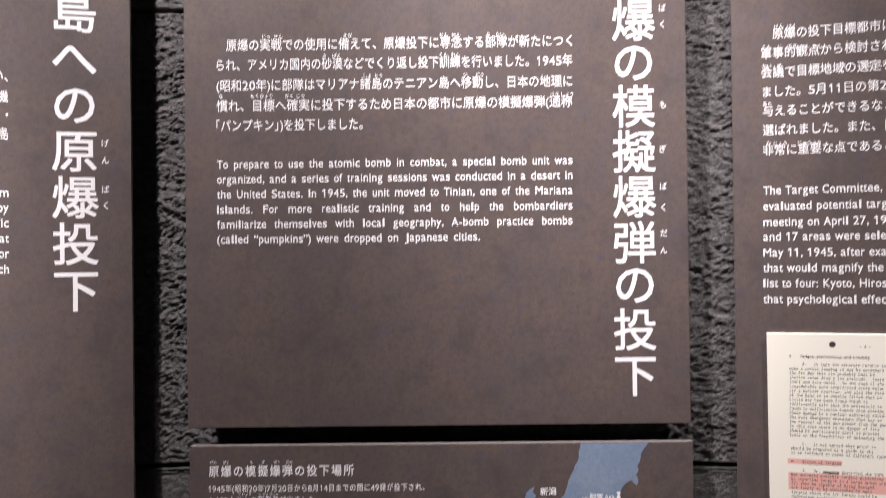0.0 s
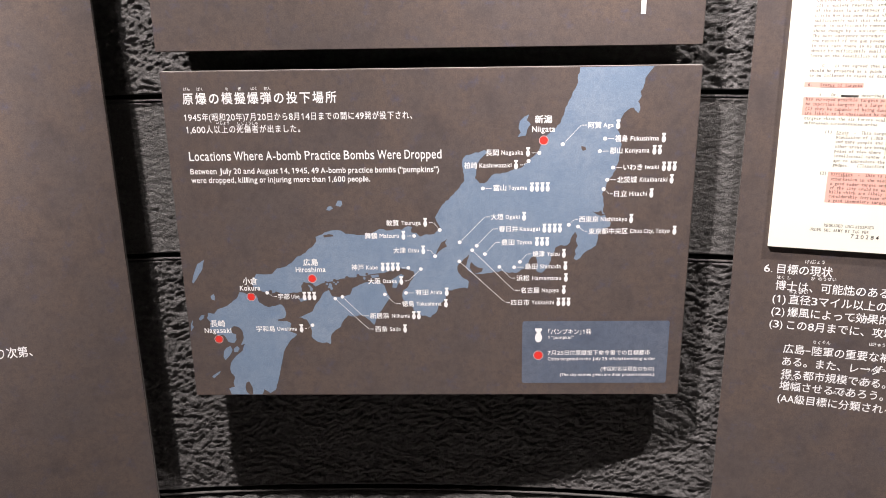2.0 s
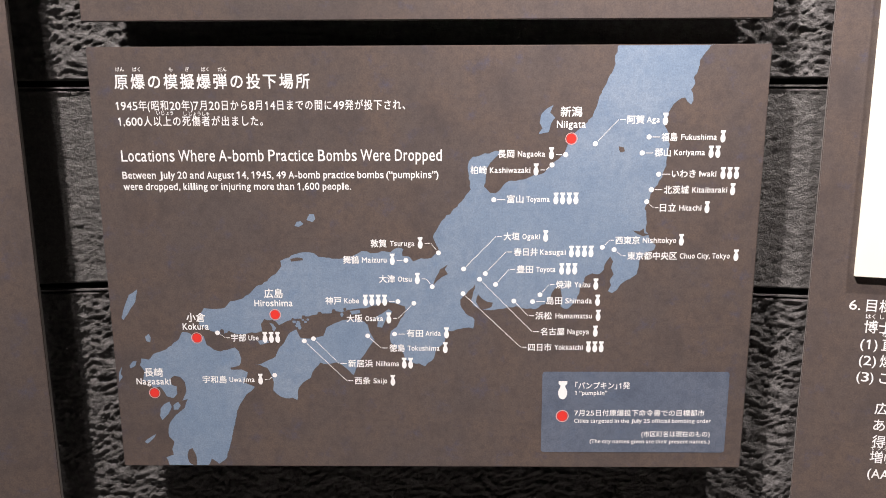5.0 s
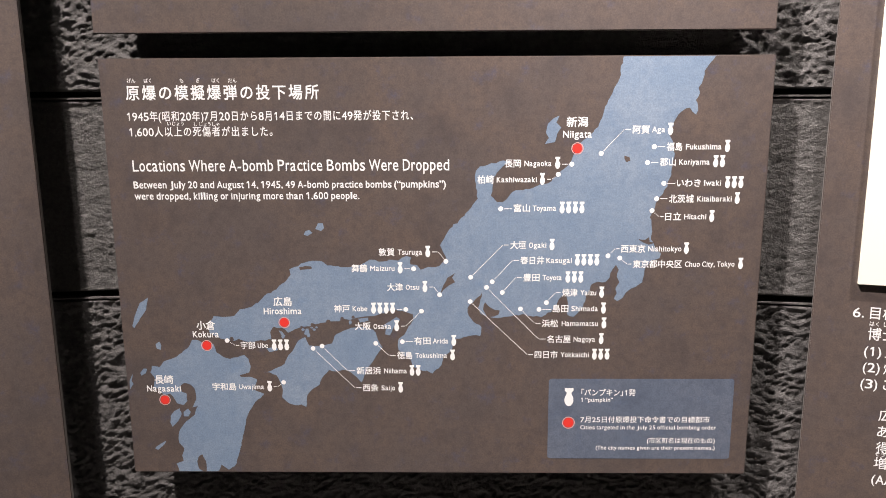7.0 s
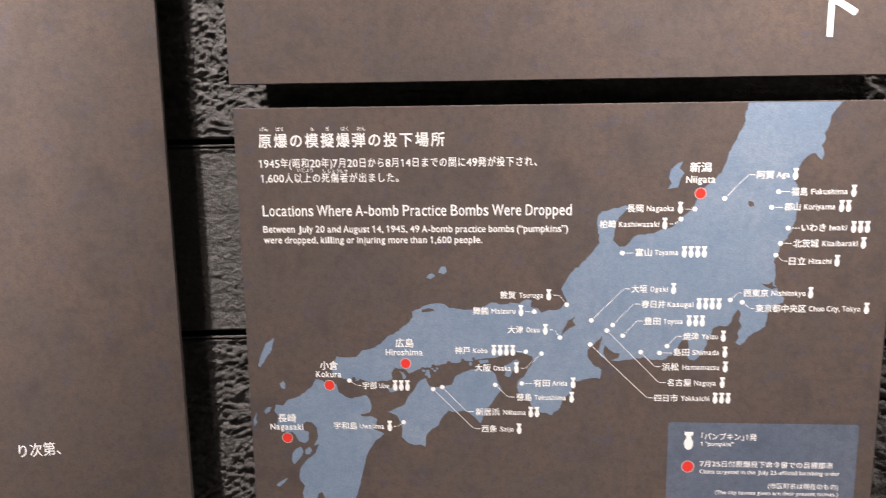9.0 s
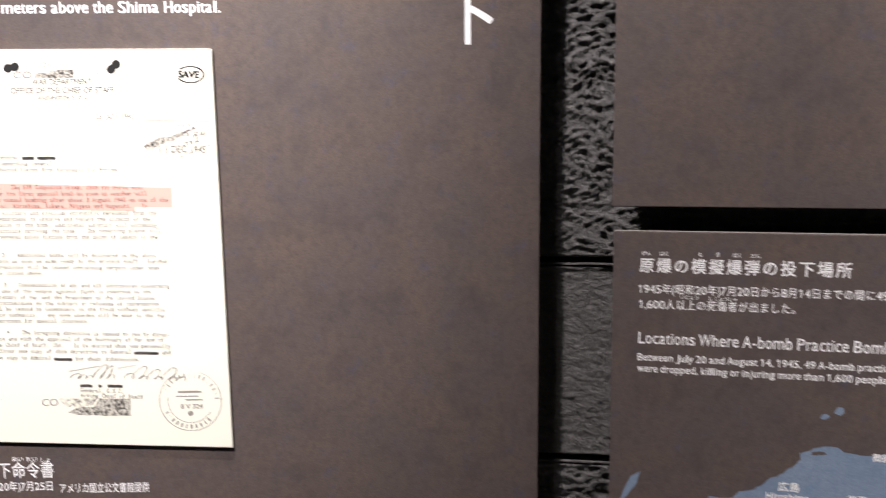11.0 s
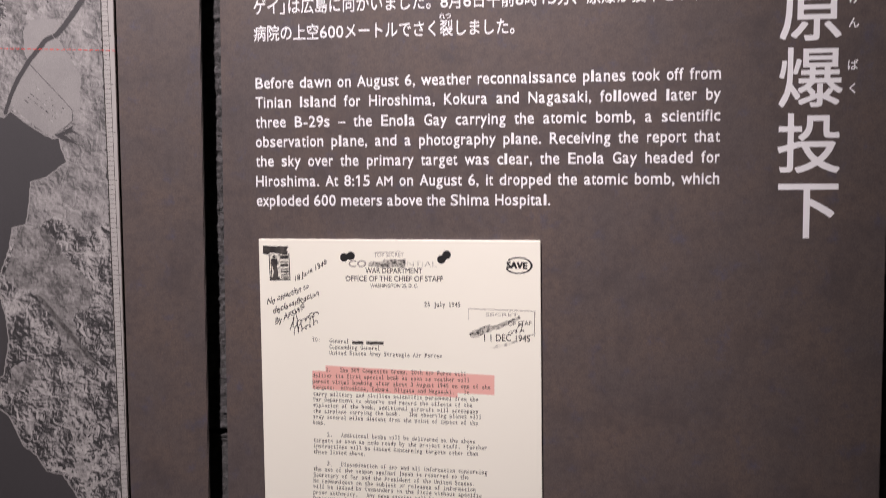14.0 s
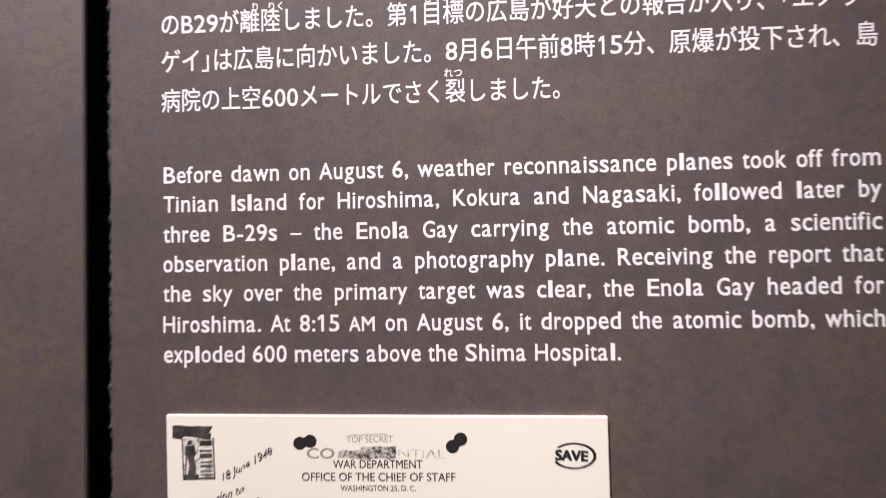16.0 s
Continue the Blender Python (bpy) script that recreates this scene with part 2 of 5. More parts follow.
DOT_RIM = material("pale_red_ink", (0.75, 0.42, 0.40), 0.5)
KEY_BLUE = printed_slate("printed_key_blue", (0.118, 0.148, 0.205), (0.105, 0.140, 0.212), (0.140, 0.165, 0.215), (0.085, 0.108, 0.155))


def outline(body, bold=0.0, word=1.0):
    """Corner points and faces of a piece of writing, one unit per em, from the built-in font."""
    curve = bpy.data.curves.new("writing", "FONT")
    curve.body, curve.size, curve.resolution_u, curve.offset, curve.space_word = body, 1.0, 3, bold, word
    ob = bpy.data.objects.new("writing", curve)
    me = bpy.data.meshes.new_from_object(ob)
    co = np.empty(len(me.vertices) * 3)
    me.vertices.foreach_get("co", co)
    faces = [tuple(p.vertices) for p in me.polygons]
    bpy.data.objects.remove(ob)
    bpy.data.meshes.remove(me)
    bpy.data.curves.remove(curve)
    co = co.reshape(-1, 3)[:, :2]
    return co, faces


def heavy(co, faces, d):
    """The same writing with thicker strokes: copies shifted by d to four sides."""
    n = len(co)
    shifts = ((-d, -d), (d, -d), (-d, d), (d, d))
    return np.concatenate([co + np.array(k) for k in shifts]), [tuple(i + n * k for i in f) for k in range(4) for f in faces], 4


def ink(name, pieces, mat, parent, depth=INK, label=""):
    """One flat mesh under parent from pieces of (points in u and z, faces)."""
    verts, faces = [], []
    for k, (co, fs, *layers) in enumerate(pieces):
        base, layer = len(verts), math.ceil(len(co) / (layers[0] if layers else 1))
        verts += [(u, depth - 0.000006 * (i // layer) - 0.0000008 * k, z) for i, (u, z) in enumerate(co)]
        faces += [tuple(base + i for i in f) for f in fs]
    me = bpy.data.meshes.new(name)
    me.from_pydata(verts, [], faces)
    me.materials.append(mat)
    ob = new(name, me)
    ob.parent = parent
    return tagged(ob, label)


def asian(body):
    return any(ord(c) > 0x2E80 for c in body)


# widths of the letters of the narrow signage face, in thousandths of its em
ADVANCE = dict(zip("abcdefghijklmnopqrstuvwxyz", (535, 537, 472, 559, 512, 311, 525, 545, 256, 260, 517, 315, 870, 547, 527, 534, 532, 382, 479, 314, 522, 464, 727, 444, 462, 446)))
ADVANCE.update(zip("ABCDEFGHIJKLMNOPQRSTUVWXYZ", (629, 660, 630, 660, 593, 570, 642, 693, 290, 510, 643, 560, 820, 728, 655, 625, 655, 655, 603, 540, 665, 615, 920, 610, 590, 570)))
ADVANCE.update({c: 560 for c in "0123456789–"})
ADVANCE.update({".": 250, ",": 250, ":": 250, "-": 400, "(": 310, ")": 310, "“": 400, "”": 400, " ": 240})
STRAIGHT_LEFT, SLANT = set("bhijklmnpruBDEFHIKLMNPRU"), set("vwxyzAVWXYTft")
STRAIGHT_RIGHT, OPEN_RIGHT = set("adhiljmnquHIJMNU"), set("rkcKRELF")
FACE_CAP, FACE_X = 0.682, 0.494


@functools.lru_cache(maxsize=None)
def letter_form(ch, wide):
    """A Latin letter with its advance, in ems of the built-in font; wide: as set among full-width characters."""
    small = {"ᴀ": "A", "ᴍ": "M"}.get(ch)
    key, k = small or ch, 0.86 if small else 1.0
    co, faces = outline(key)
    advance = ADVANCE.get(key, 560) / 1000 * 0.90
    if wide:
        advance = 0.61 if key.isdigit() else advance * 1.10
    left = 0.066 if key in STRAIGHT_LEFT else 0.012 if key in SLANT else 0.046
    right = 0.064 if key in STRAIGHT_RIGHT else 0.012 if key in SLANT else 0.028 if key in OPEN_RIGHT else 0.046
    if key in ".,:-()“”–":
        left = right = (advance - np.ptp(co[:, 0])) / 2 if key != "–" else 0.03
    x, y = co[:, 0] - co[:, 0].min(), co[:, 1].copy()
    if key == "1":
        stem = np.ptp(x)
        x = x + 0.62 * advance - left - stem
        co2 = np.array([(x.min(), 0.682), (x.min(), 0.565), (x.min() - 0.13, 0.47), (x.min() - 0.15, 0.56)])
        faces = list(faces) + [tuple(len(x) + i for i in (3, 2, 1, 0))]
        x, y = np.concatenate([x, co2[:, 0]]), np.concatenate([y, co2[:, 1]])
    else:
        x = x * ((advance - left - right) / max(x.max(), 1e-6))
    if key.islower():
        y = np.where(y > 0.449, FACE_X + (y - 0.449) * (FACE_CAP - FACE_X) / (FACE_CAP - 0.449), y * FACE_X / 0.449)
    y = np.where(y < 0, y * 0.85, y)
    return np.stack([(x + left) * k, y * k], -1), faces, advance * k


@functools.lru_cache(maxsize=None)
def wide_form(ch):
    """A full-width character with its advance; brackets take half the width."""
    co, faces = outline(ch)
    if ch in "「（":
        return co - np.array((0.48, 0)), faces, 0.52
    return co, faces, 0.52 if ch in "」）" else 0.72 if ch == "・" else 1.0


def lay(body, bold=0.0, word=1.0, air=1.0):
    """Corner points and faces of a line set letter by letter in the panels' face."""
    full = asian(body)
    points, faces, at, count = [], [], 0.0, 0
    for ch in body:
        if ch == " ":
            at += 0.216 * word
            continue
        co, fs, step = wide_form(ch) if ord(ch) > 0x2E80 else letter_form(ch, full)
        if air != 1.0 and ord(ch) > 0x2E80:
            co = (co - np.array((step / 2, 0.38))) * air + np.array((step / 2, 0.38))
        points.append(co + np.array((at, 0)))
        faces += [tuple(count + i for i in f) for f in fs]
        at, count = at + step, count + len(co)
    return np.concatenate(points), faces


def set_line(body, u0, u1, z, em, bold, tilt=0.0, face=lay):
    co, faces, layers = heavy(*face(body), bold) if bold else (*face(body), 1)
    lo, hi = co[:, 0].min(), co[:, 0].max()
    sx = (u1 - u0) / (hi - lo) if u1 is not None else em * 0.93
    x, y = (co[:, 0] - lo) * sx, (co[:, 1] - (0.38 if asian(body) else 0.34)) * em
    c, s = math.cos(radians(tilt)), math.sin(radians(tilt))
    return np.stack([u0 + x * c - y * s, z + x * s + y * c], -1), faces, layers


def line(parent, body, u0, u1, z, em, bold=0.008, depth=INK):
    return ink("text_line", [set_line(body, u0, u1, z, em, bold)], WHITE, parent, depth)


@functools.lru_cache(maxsize=None)
def type_glyph(ch):
    return outline(ch, 0.012)


# slab feet and caps of typewriter letters: where along the letter, at which height in ems
FEET = {"h": (0, 1), "n": (0, 1), "m": (0, 0.5, 1), "k": (0, 1), "r": (0,), "f": (0.35,), "i": (0.5,), "l": (0.5,), "1": (0.5,), "I": (0.5,), "A": (0, 1), "M": (0, 1), "N": (0,), "H": (0, 1),
        "K": (0, 1), "R": (0, 1), "F": (0,), "P": (0,), "T": (0.5,), "Y": (0.5,), "d": (1,), "u": (1,), "a": (1,), "x": (0, 1), "L": (0,), "E": (0,), "D": (0,), "B": (0,)}
CAPS = {"n": 0.42, "r": 0.42, "m": 0.42, "i": 0.42, "u": 0.42, "p": 0.42, "v": 0.42, "w": 0.42, "y": 0.42, "x": 0.42, "h": 0.69, "l": 0.69, "b": 0.69, "k": 0.69, "I": 0.66, "N": 0.66, "H": 0.66, "M": 0.66}


def typewriter(body, u0, u1, z, em, tilt):
    """A line in which every letter takes the same width, with slab serifs."""
    pitch = (u1 - u0) / len(body)
    rng = random.Random(body)
    points, faces = [], []
    c, s = math.cos(radians(tilt)), math.sin(radians(tilt))
    for n, ch in enumerate(body):
        if ch == " ":
            continue
        co, fs = type_glyph(ch)
        lo, hi = co[:, 0].min(), co[:, 0].max()
        wide = pitch * (1.0 if ch == "▄" else 0.80)
        sx = wide / (hi - lo) if ch in "▄mwMW" else min(em, wide / (hi - lo))
        if ch in "acenosuvxzrt":
            sx = 0.74 * pitch / (hi - lo)
        half, mid, drop = (hi - lo) * sx / 2, (n + 0.5) * pitch, rng.uniform(-0.03, 0.03) * em
        pieces = [(np.stack([mid + (co[:, 0] - (lo + hi) / 2) * sx, (co[:, 1] - 0.34) * em + drop], -1), fs)]
        for k in FEET.get(ch, ()):
            reach = pitch * (0.34 if ch in "il1IfTY" else 0.17)
            at = mid + (2 * k - 1) * half * 0.82
            pieces.append(quad(at - reach, at + reach, -0.34 * em + drop, -0.27 * em + drop))
        if ch in CAPS:
            at = mid + (-half * 0.8 if ch not in "ilI" else -0.1 * pitch)
            pieces.append(quad(at - 0.2 * pitch, at + 0.12 * pitch, (CAPS[ch] - 0.36) * em + drop, (CAPS[ch] - 0.29) * em + drop))
        for co, fs in pieces:
            base = len(points)
            points += [(u0 + x * c - y * s, z + x * s + y * c) for x, y in co]
            faces += [tuple(base + i for i in f) for f in fs]
    return points, faces


def typed(parent, body, u0, u1, z, em, tilt, mat=None):
    if u1 is None:
        u1 = u0 + 0.00268 * len(body)
    return ink("typed_line", [typewriter(body, u0, u1, z, em, tilt)], mat or BLACK, parent, DOC)


def printed(parent, body, u0, u1, z, em, tilt):
    return ink("letterhead_line", [set_line(body, u0, u1, z, em, 0.012, tilt, outline)], BLACK, parent, DOC)


def words(parent, body, u0, u1, z, style, word=1.0):
    """A line set to its full measure by widening the spaces between words."""
    sx, sz, bold = style
    if u1 is not None:
        a, b = (np.ptp(lay(body, 0.0, k)[0][:, 0]) for k in (1.0, 2.0))
        word = max(0.4, 1 + ((u1 - u0) / sx - a) / (b - a))
    co, faces, layers = heavy(*lay(body, 0.0, word), bold)
    x = u0 + (co[:, 0] - co[:, 0].min()) * sx
    return ink("text_line", [(np.stack([x, z - 0.00489 + co[:, 1] * sz], -1), faces, layers)], WHITE, parent)


def glyph(parent, body, u, z, em):
    co, faces, layers = heavy(*outline(body), 0.010)
    return ink("title_character", [(np.stack([u + (co[:, 0] - 0.5) * em, z + (co[:, 1] - 0.38) * em], -1), faces, layers)], WHITE, parent)


def furigana(parent, items, em):
    for body, u, z in items:
        co, faces, layers = heavy(*outline(body), 0.012)
        ink("furigana", [(np.stack([u + (co[:, 0] - (co[:, 0].min() + co[:, 0].max()) / 2) * em * 0.95, z + (co[:, 1] - 0.38) * em], -1), faces, layers)], WHITE, parent)


def quad(u0, u1, z0, z1):
    return [(u0, z0), (u1, z0), (u1, z1), (u0, z1)], [(0, 1, 2, 3)]


def bar(parent, u0, u1, z, height, mat, depth=INK):
    return ink("bar", [quad(u0, u1, z - height / 2, z + height / 2)], mat, parent, depth)


def disc(u, z, r, r_in=0.0, n=28, squash=1.0):
    ring = [(u + math.cos(2 * math.pi * i / n) * r, z + math.sin(2 * math.pi * i / n) * r * squash) for i in range(n)]
    if not r_in:
        return ring, [tuple(range(n))]
    inner = [(u + math.cos(2 * math.pi * i / n) * r_in, z + math.sin(2 * math.pi * i / n) * r_in * squash) for i in range(n)]
    return ring + inner, [(i, (i + 1) % n, n + (i + 1) % n, n + i) for i in range(n)]


def stroke(a, b, w):
    (u0, z0), (u1, z1) = a, b
    d = math.hypot(u1 - u0, z1 - z0) or 1.0
    p, q = -(z1 - z0) / d * w / 2, (u1 - u0) / d * w / 2
    return [(u0 - p, z0 - q), (u1 - p, z1 - q), (u1 + p, z1 + q), (u0 + p, z0 + q)], [(0, 1, 2, 3)]


def dotted(a, b, gap, w):
    n = max(1, int(math.hypot(b[0] - a[0], b[1] - a[1]) / gap))
    return [disc(a[0] + (b[0] - a[0]) * (i + 0.5) / n, a[1] + (b[1] - a[1]) * (i + 0.5) / n, w / 2, n=8) for i in range(n)]


def coast(points, rough=0.0006, seed=1, closed=True):
    """A shoreline through the given capes and bays, broken up finely between them."""
    rng = random.Random(seed)
    out = []
    pairs = list(zip(points, points[1:] + points[:1])) if closed else list(zip(points, points[1:]))
    for (u0, z0), (u1, z1) in pairs:
        n = max(1, int(math.hypot(u1 - u0, z1 - z0) / 0.0035))
        for i in range(n):
            k = i / n
            j = rough if i else rough * 0.3
            out.append((u0 + (u1 - u0) * k + rng.uniform(-j, j), z0 + (z1 - z0) * k + rng.uniform(-j, j)))
    return out


def shape(points):
    return points, [tuple(range(len(points)))]


TITLE = 0.0585
LAST_LINE = np.ptp(lay("exploded 600 meters above the Shima Hospital.")[0][:, 0])
EN = (0.2893 / LAST_LINE, 0.0153, 0.011)


# ---- the print on the panels ----

# the middle panel
line(mid_panel, '原爆の実戦での使用に備えて、原爆投下に専念する部隊が新たにつく', -0.3373, 0.1179, 1.7446, 0.0165)
line(mid_panel, 'られ、アメリカ国内の砂漠などでくり返し投下訓練を行いました。1945年', -0.3503, 0.1176, 1.7187, 0.0165)
line(mid_panel, '(昭和20年)に部隊はマリアナ諸島のテニアン島へ移動し、日本の地理に', -0.3506, 0.1172, 1.6916, 0.0165)
line(mid_panel, '慣れ、目標へ確実に投下するため日本の都市に原爆の模擬爆弾(通称', -0.3509, 0.1168, 1.6648, 0.0165)
line(mid_panel, '「パンプキン」)を投下しました。', -0.3511, -0.1584, 1.6389, 0.0165)
furigana(mid_panel, [('じっ', -0.2843, 1.7555), ('せん', -0.2686, 1.7552), ('そな', -0.1771, 1.7553), ('せん', -0.0508, 1.7541), ('ねん', -0.0345, 1.7539), ('ぶ', 0.0070, 1.7540), ('たい', 0.0233, 1.7537), ('さ', -0.2079, 1.7290), ('ばく', -0.1922, 1.7288), ('くん', -0.0511, 1.7281), ('れん', -0.0355, 1.7279), ('しょ', -0.1517, 1.7021), ('とう', -0.1368, 1.7019), ('い', -0.0225, 1.7017), ('どう', -0.0040, 1.7014), ('な', -0.3448, 1.6774), ('もく', -0.3008, 1.6775), ('ひょう', -0.2851, 1.6773), ('かく', -0.2553, 1.6769), ('じつ', -0.2397, 1.6766), ('つう', 0.0933, 1.6740), ('しょう', 0.1103, 1.6738)], 0.0064)
words(mid_panel, 'To prepare to use the atomic bomb in combat, a special bomb unit was', -0.3509, 0.1158, 1.5872, EN)
words(mid_panel, 'organized, and a series of training sessions was conducted in a desert in', -0.3511, 0.1155, 1.5676, EN)
words(mid_panel, 'the United States. In 1945, the unit moved to Tinian, one of the Mariana', -0.3513, 0.1153, 1.5479, EN)
words(mid_panel, 'Islands. For more realistic training and to help the bombardiers', -0.3515, 0.1150, 1.5279, EN)
words(mid_panel, 'familiarize themselves with local geography, A-bomb practice bombs', -0.3517, 0.1147, 1.5082, EN)
words(mid_panel, '(called “pumpkins”) were dropped on Japanese cities.', -0.3519, -0.0067, 1.4886, EN)
glyph(mid_panel, '原', 0.1983, 1.8297, TITLE)
glyph(mid_panel, '爆', 0.1979, 1.7703, TITLE)
glyph(mid_panel, 'の', 0.1975, 1.7155, TITLE)
glyph(mid_panel, '模', 0.1971, 1.6569, TITLE)
glyph(mid_panel, '擬', 0.1966, 1.5977, TITLE)
glyph(mid_panel, '爆', 0.1962, 1.5386, TITLE)
glyph(mid_panel, '弾', 0.1958, 1.4787, TITLE)
glyph(mid_panel, 'の', 0.1954, 1.4241, TITLE)
glyph(mid_panel, '投', 0.1949, 1.3650, TITLE)
glyph(mid_panel, '下', 0.1945, 1.3053, TITLE)
furigana(mid_panel, [('ば', 0.2360, 1.7853), ('く', 0.2356, 1.7638), ('も', 0.2349, 1.6586), ('ぎ', 0.2340, 1.6002), ('ば', 0.2341, 1.5514), ('く', 0.2337, 1.5240), ('だ', 0.2339, 1.4900), ('ん', 0.2336, 1.4679)], 0.0105)

# the panel about the bombing
line(left_panel, '8月6日未明、テニアン島から気象観測機が広島、小倉、長崎に向かい、', -0.5785, -0.1364, 1.7009, 0.0165)
line(left_panel, 'その後原爆を搭載した「エノラ・ゲイ」と科学観測機、写真撮影機の計3機', -0.5876, -0.1364, 1.6745, 0.0165)
line(left_panel, 'のB29が離陸しました。第1目標の広島が好天との報告が入り、「エノラ・', -0.5878, -0.1365, 1.6511, 0.0165)
line(left_panel, 'ゲイ」は広島に向かいました。8月6日午前8時15分、原爆が投下され、島', -0.5881, -0.1365, 1.6266, 0.0165)
line(left_panel, '病院の上空600メートルでさく裂しました。', -0.5883, -0.3286, 1.6006, 0.0165)
furigana(left_panel, [('み', -0.5212, 1.7089), ('めい', -0.5074, 1.7088), ('とう', -0.4963, 1.6844), ('さい', -0.4809, 1.6842), ('り', -0.5244, 1.6600), ('りく', -0.5107, 1.6600), ('さつ', -0.2267, 1.6887), ('えい', -0.2122, 1.6886), ('き', -0.1967, 1.6889), ('もく', -0.4090, 1.6607), ('ひょう', -0.3942, 1.6612), ('こう', -0.3214, 1.6620), ('てん', -0.3064, 1.6624), ('ほう', -0.2646, 1.6627), ('こく', -0.2504, 1.6632), ('れつ', -0.3957, 1.6121)], 0.0064)
words(left_panel, 'Before dawn on August 6, weather reconnaissance planes took off from', -0.5871, -0.1371, 1.5511, EN)
words(left_panel, 'Tinian Island for Hiroshima, Kokura and Nagasaki, followed later by', -0.5873, -0.1372, 1.5320, EN)
words(left_panel, 'three B-29s – the Enola Gay carrying the atomic bomb, a scientific', -0.5875, -0.1372, 1.5123, EN)
words(left_panel, 'observation plane, and a photography plane. Receiving the report that', -0.5877, -0.1372, 1.4929, EN)
words(left_panel, 'the sky over the primary target was clear, the Enola Gay headed for', -0.5879, -0.1373, 1.4735, EN)
words(left_panel, 'Hiroshima. At 8:15 ᴀᴍ on August 6, it dropped the atomic bomb, which', -0.5881, -0.1373, 1.4535, EN)
words(left_panel, 'exploded 600 meters above the Shima Hospital.', -0.5877, -0.2943, 1.4340, EN)
glyph(left_panel, '広', -0.0574, 1.8483, TITLE)
glyph(left_panel, '島', -0.0574, 1.7878, TITLE)
glyph(left_panel, 'へ', -0.0574, 1.7274, TITLE)
glyph(left_panel, 'の', -0.0574, 1.6669, TITLE)
glyph(left_panel, '原', -0.0574, 1.6065, TITLE)
glyph(left_panel, '爆', -0.0574, 1.5460, TITLE)
glyph(left_panel, '投', -0.0574, 1.4856, TITLE)
glyph(left_panel, '下', -0.0574, 1.4251, TITLE)
furigana(left_panel, [('げ', -0.0206, 1.6166), ('ん', -0.0206, 1.5944), ('ば', -0.0206, 1.5563), ('く', -0.0206, 1.5352)], 0.0105)
line(left_panel, 'り次第、', -0.1627, -0.1206, 0.8611, 0.0165)
line(left_panel, '原爆投下命令書', -0.5826, -0.4829, 0.9766, 0.0185)
furigana(left_panel, [('めい', -0.5185, 0.9884), ('れい', -0.5043, 0.9882), ('しょ', -0.4906, 0.9874)], 0.0062)
line(left_panel, '1945年(昭和20年)7月25日', -0.5898, -0.4852, 0.9595, 0.0115)
line(left_panel, 'アメリカ国立公文書館提供', -0.4778, -0.3871, 0.9566, 0.0115)
line(left_panel, 'atomic bomb', -0.4460, -0.3714, 0.9293, 0.0145)
line(left_panel, 'National Archives and Records Administration', -0.4773, -0.2850, 0.9124, 0.0105)
bar(left_panel, -0.4989, -0.4541, 0.9321, 0.009, WHITE)

# the panel about the target cities
line(right_panel, '原爆の投下目標都市は、', 0.0494, None, 1.7480, 0.0154)
line(right_panel, '軍事的観点から検討され、', 0.0352, None, 1.7233, 0.0154)
line(right_panel, '会議で目標地域の選定を', 0.0348, None, 1.6982, 0.0154)
line(right_panel, 'ました。5月11日の第2回', 0.0366, None, 1.6729, 0.0154)
line(right_panel, '与えることができるなど', 0.0362, None, 1.6478, 0.0154)
line(right_panel, '選ばれました。また、目標', 0.0358, None, 1.6227, 0.0154)
line(right_panel, '非常に重要な点であること', 0.0355, None, 1.5969, 0.0154)
furigana(right_panel, [('げん', 0.0571, 1.7569), ('ばく', 0.0721, 1.7556), ('ぐん', 0.0422, 1.7316), ('じ', 0.0581, 1.7303), ('てき', 0.0731, 1.7299), ('かん', 0.0880, 1.7287), ('てん', 0.1027, 1.7275), ('かい', 0.0419, 1.7065), ('ぎ', 0.0570, 1.7054), ('ち', 0.1164, 1.7018), ('いき', 0.1309, 1.7007), ('せん', 0.1598, 1.6993), ('てい', 0.1747, 1.6982), ('あた', 0.0419, 1.6571), ('ひ', 0.0432, 1.6054), ('じょう', 0.0569, 1.6047), ('じゅう', 0.0861, 1.6040), ('よう', 0.1003, 1.6033)], 0.0064)
words(right_panel, 'The Target Committee,', 0.0354, None, 1.5437, EN, 1.35)
words(right_panel, 'evaluated potential targets', 0.0351, None, 1.5231, EN, 1.35)
words(right_panel, 'meeting on April 27, 1945', 0.0348, None, 1.5024, EN, 1.35)
words(right_panel, 'and 17 areas were selected', 0.0345, None, 1.4832, EN, 1.35)
words(right_panel, 'May 11, 1945, after examining', 0.0342, None, 1.4626, EN, 1.35)
words(right_panel, 'that would magnify the', 0.0339, None, 1.4427, EN, 1.35)
words(right_panel, 'list to four: Kyoto, Hiroshima', 0.0337, None, 1.4228, EN, 1.35)
words(right_panel, 'that psychological effects', 0.0334, None, 1.4021, EN, 1.35)
line(right_panel, '6. 目標の現状', 0.0370, None, 0.9607, 0.0145)
line(right_panel, '博士は、可能性のある目標のうち', 0.0528, None, 0.9384, 0.0145)
line(right_panel, '(1) 直径3マイル以上の大規模', 0.0511, None, 0.9203, 0.0145)
line(right_panel, '(2) 爆風によって効果的な損害', 0.0514, None, 0.9028, 0.0145)
line(right_panel, '(3) この8月までに、攻撃を受け', 0.0508, None, 0.8850, 0.0145)
line(right_panel, '広島―陸軍の重要な補給基地', 0.0711, None, 0.8515, 0.0145)
line(right_panel, 'ある。また、レーダーの目標と', 0.0715, None, 0.8334, 0.0145)
line(right_panel, '得る都市規模である。隣接す', 0.0719, None, 0.8152, 0.0145)
line(right_panel, '増幅させるであろう。複数の川', 0.0715, None, 0.7978, 0.0145)
line(right_panel, '(AA級目標に分類される。)', 0.0710, None, 0.7794, 0.0145)
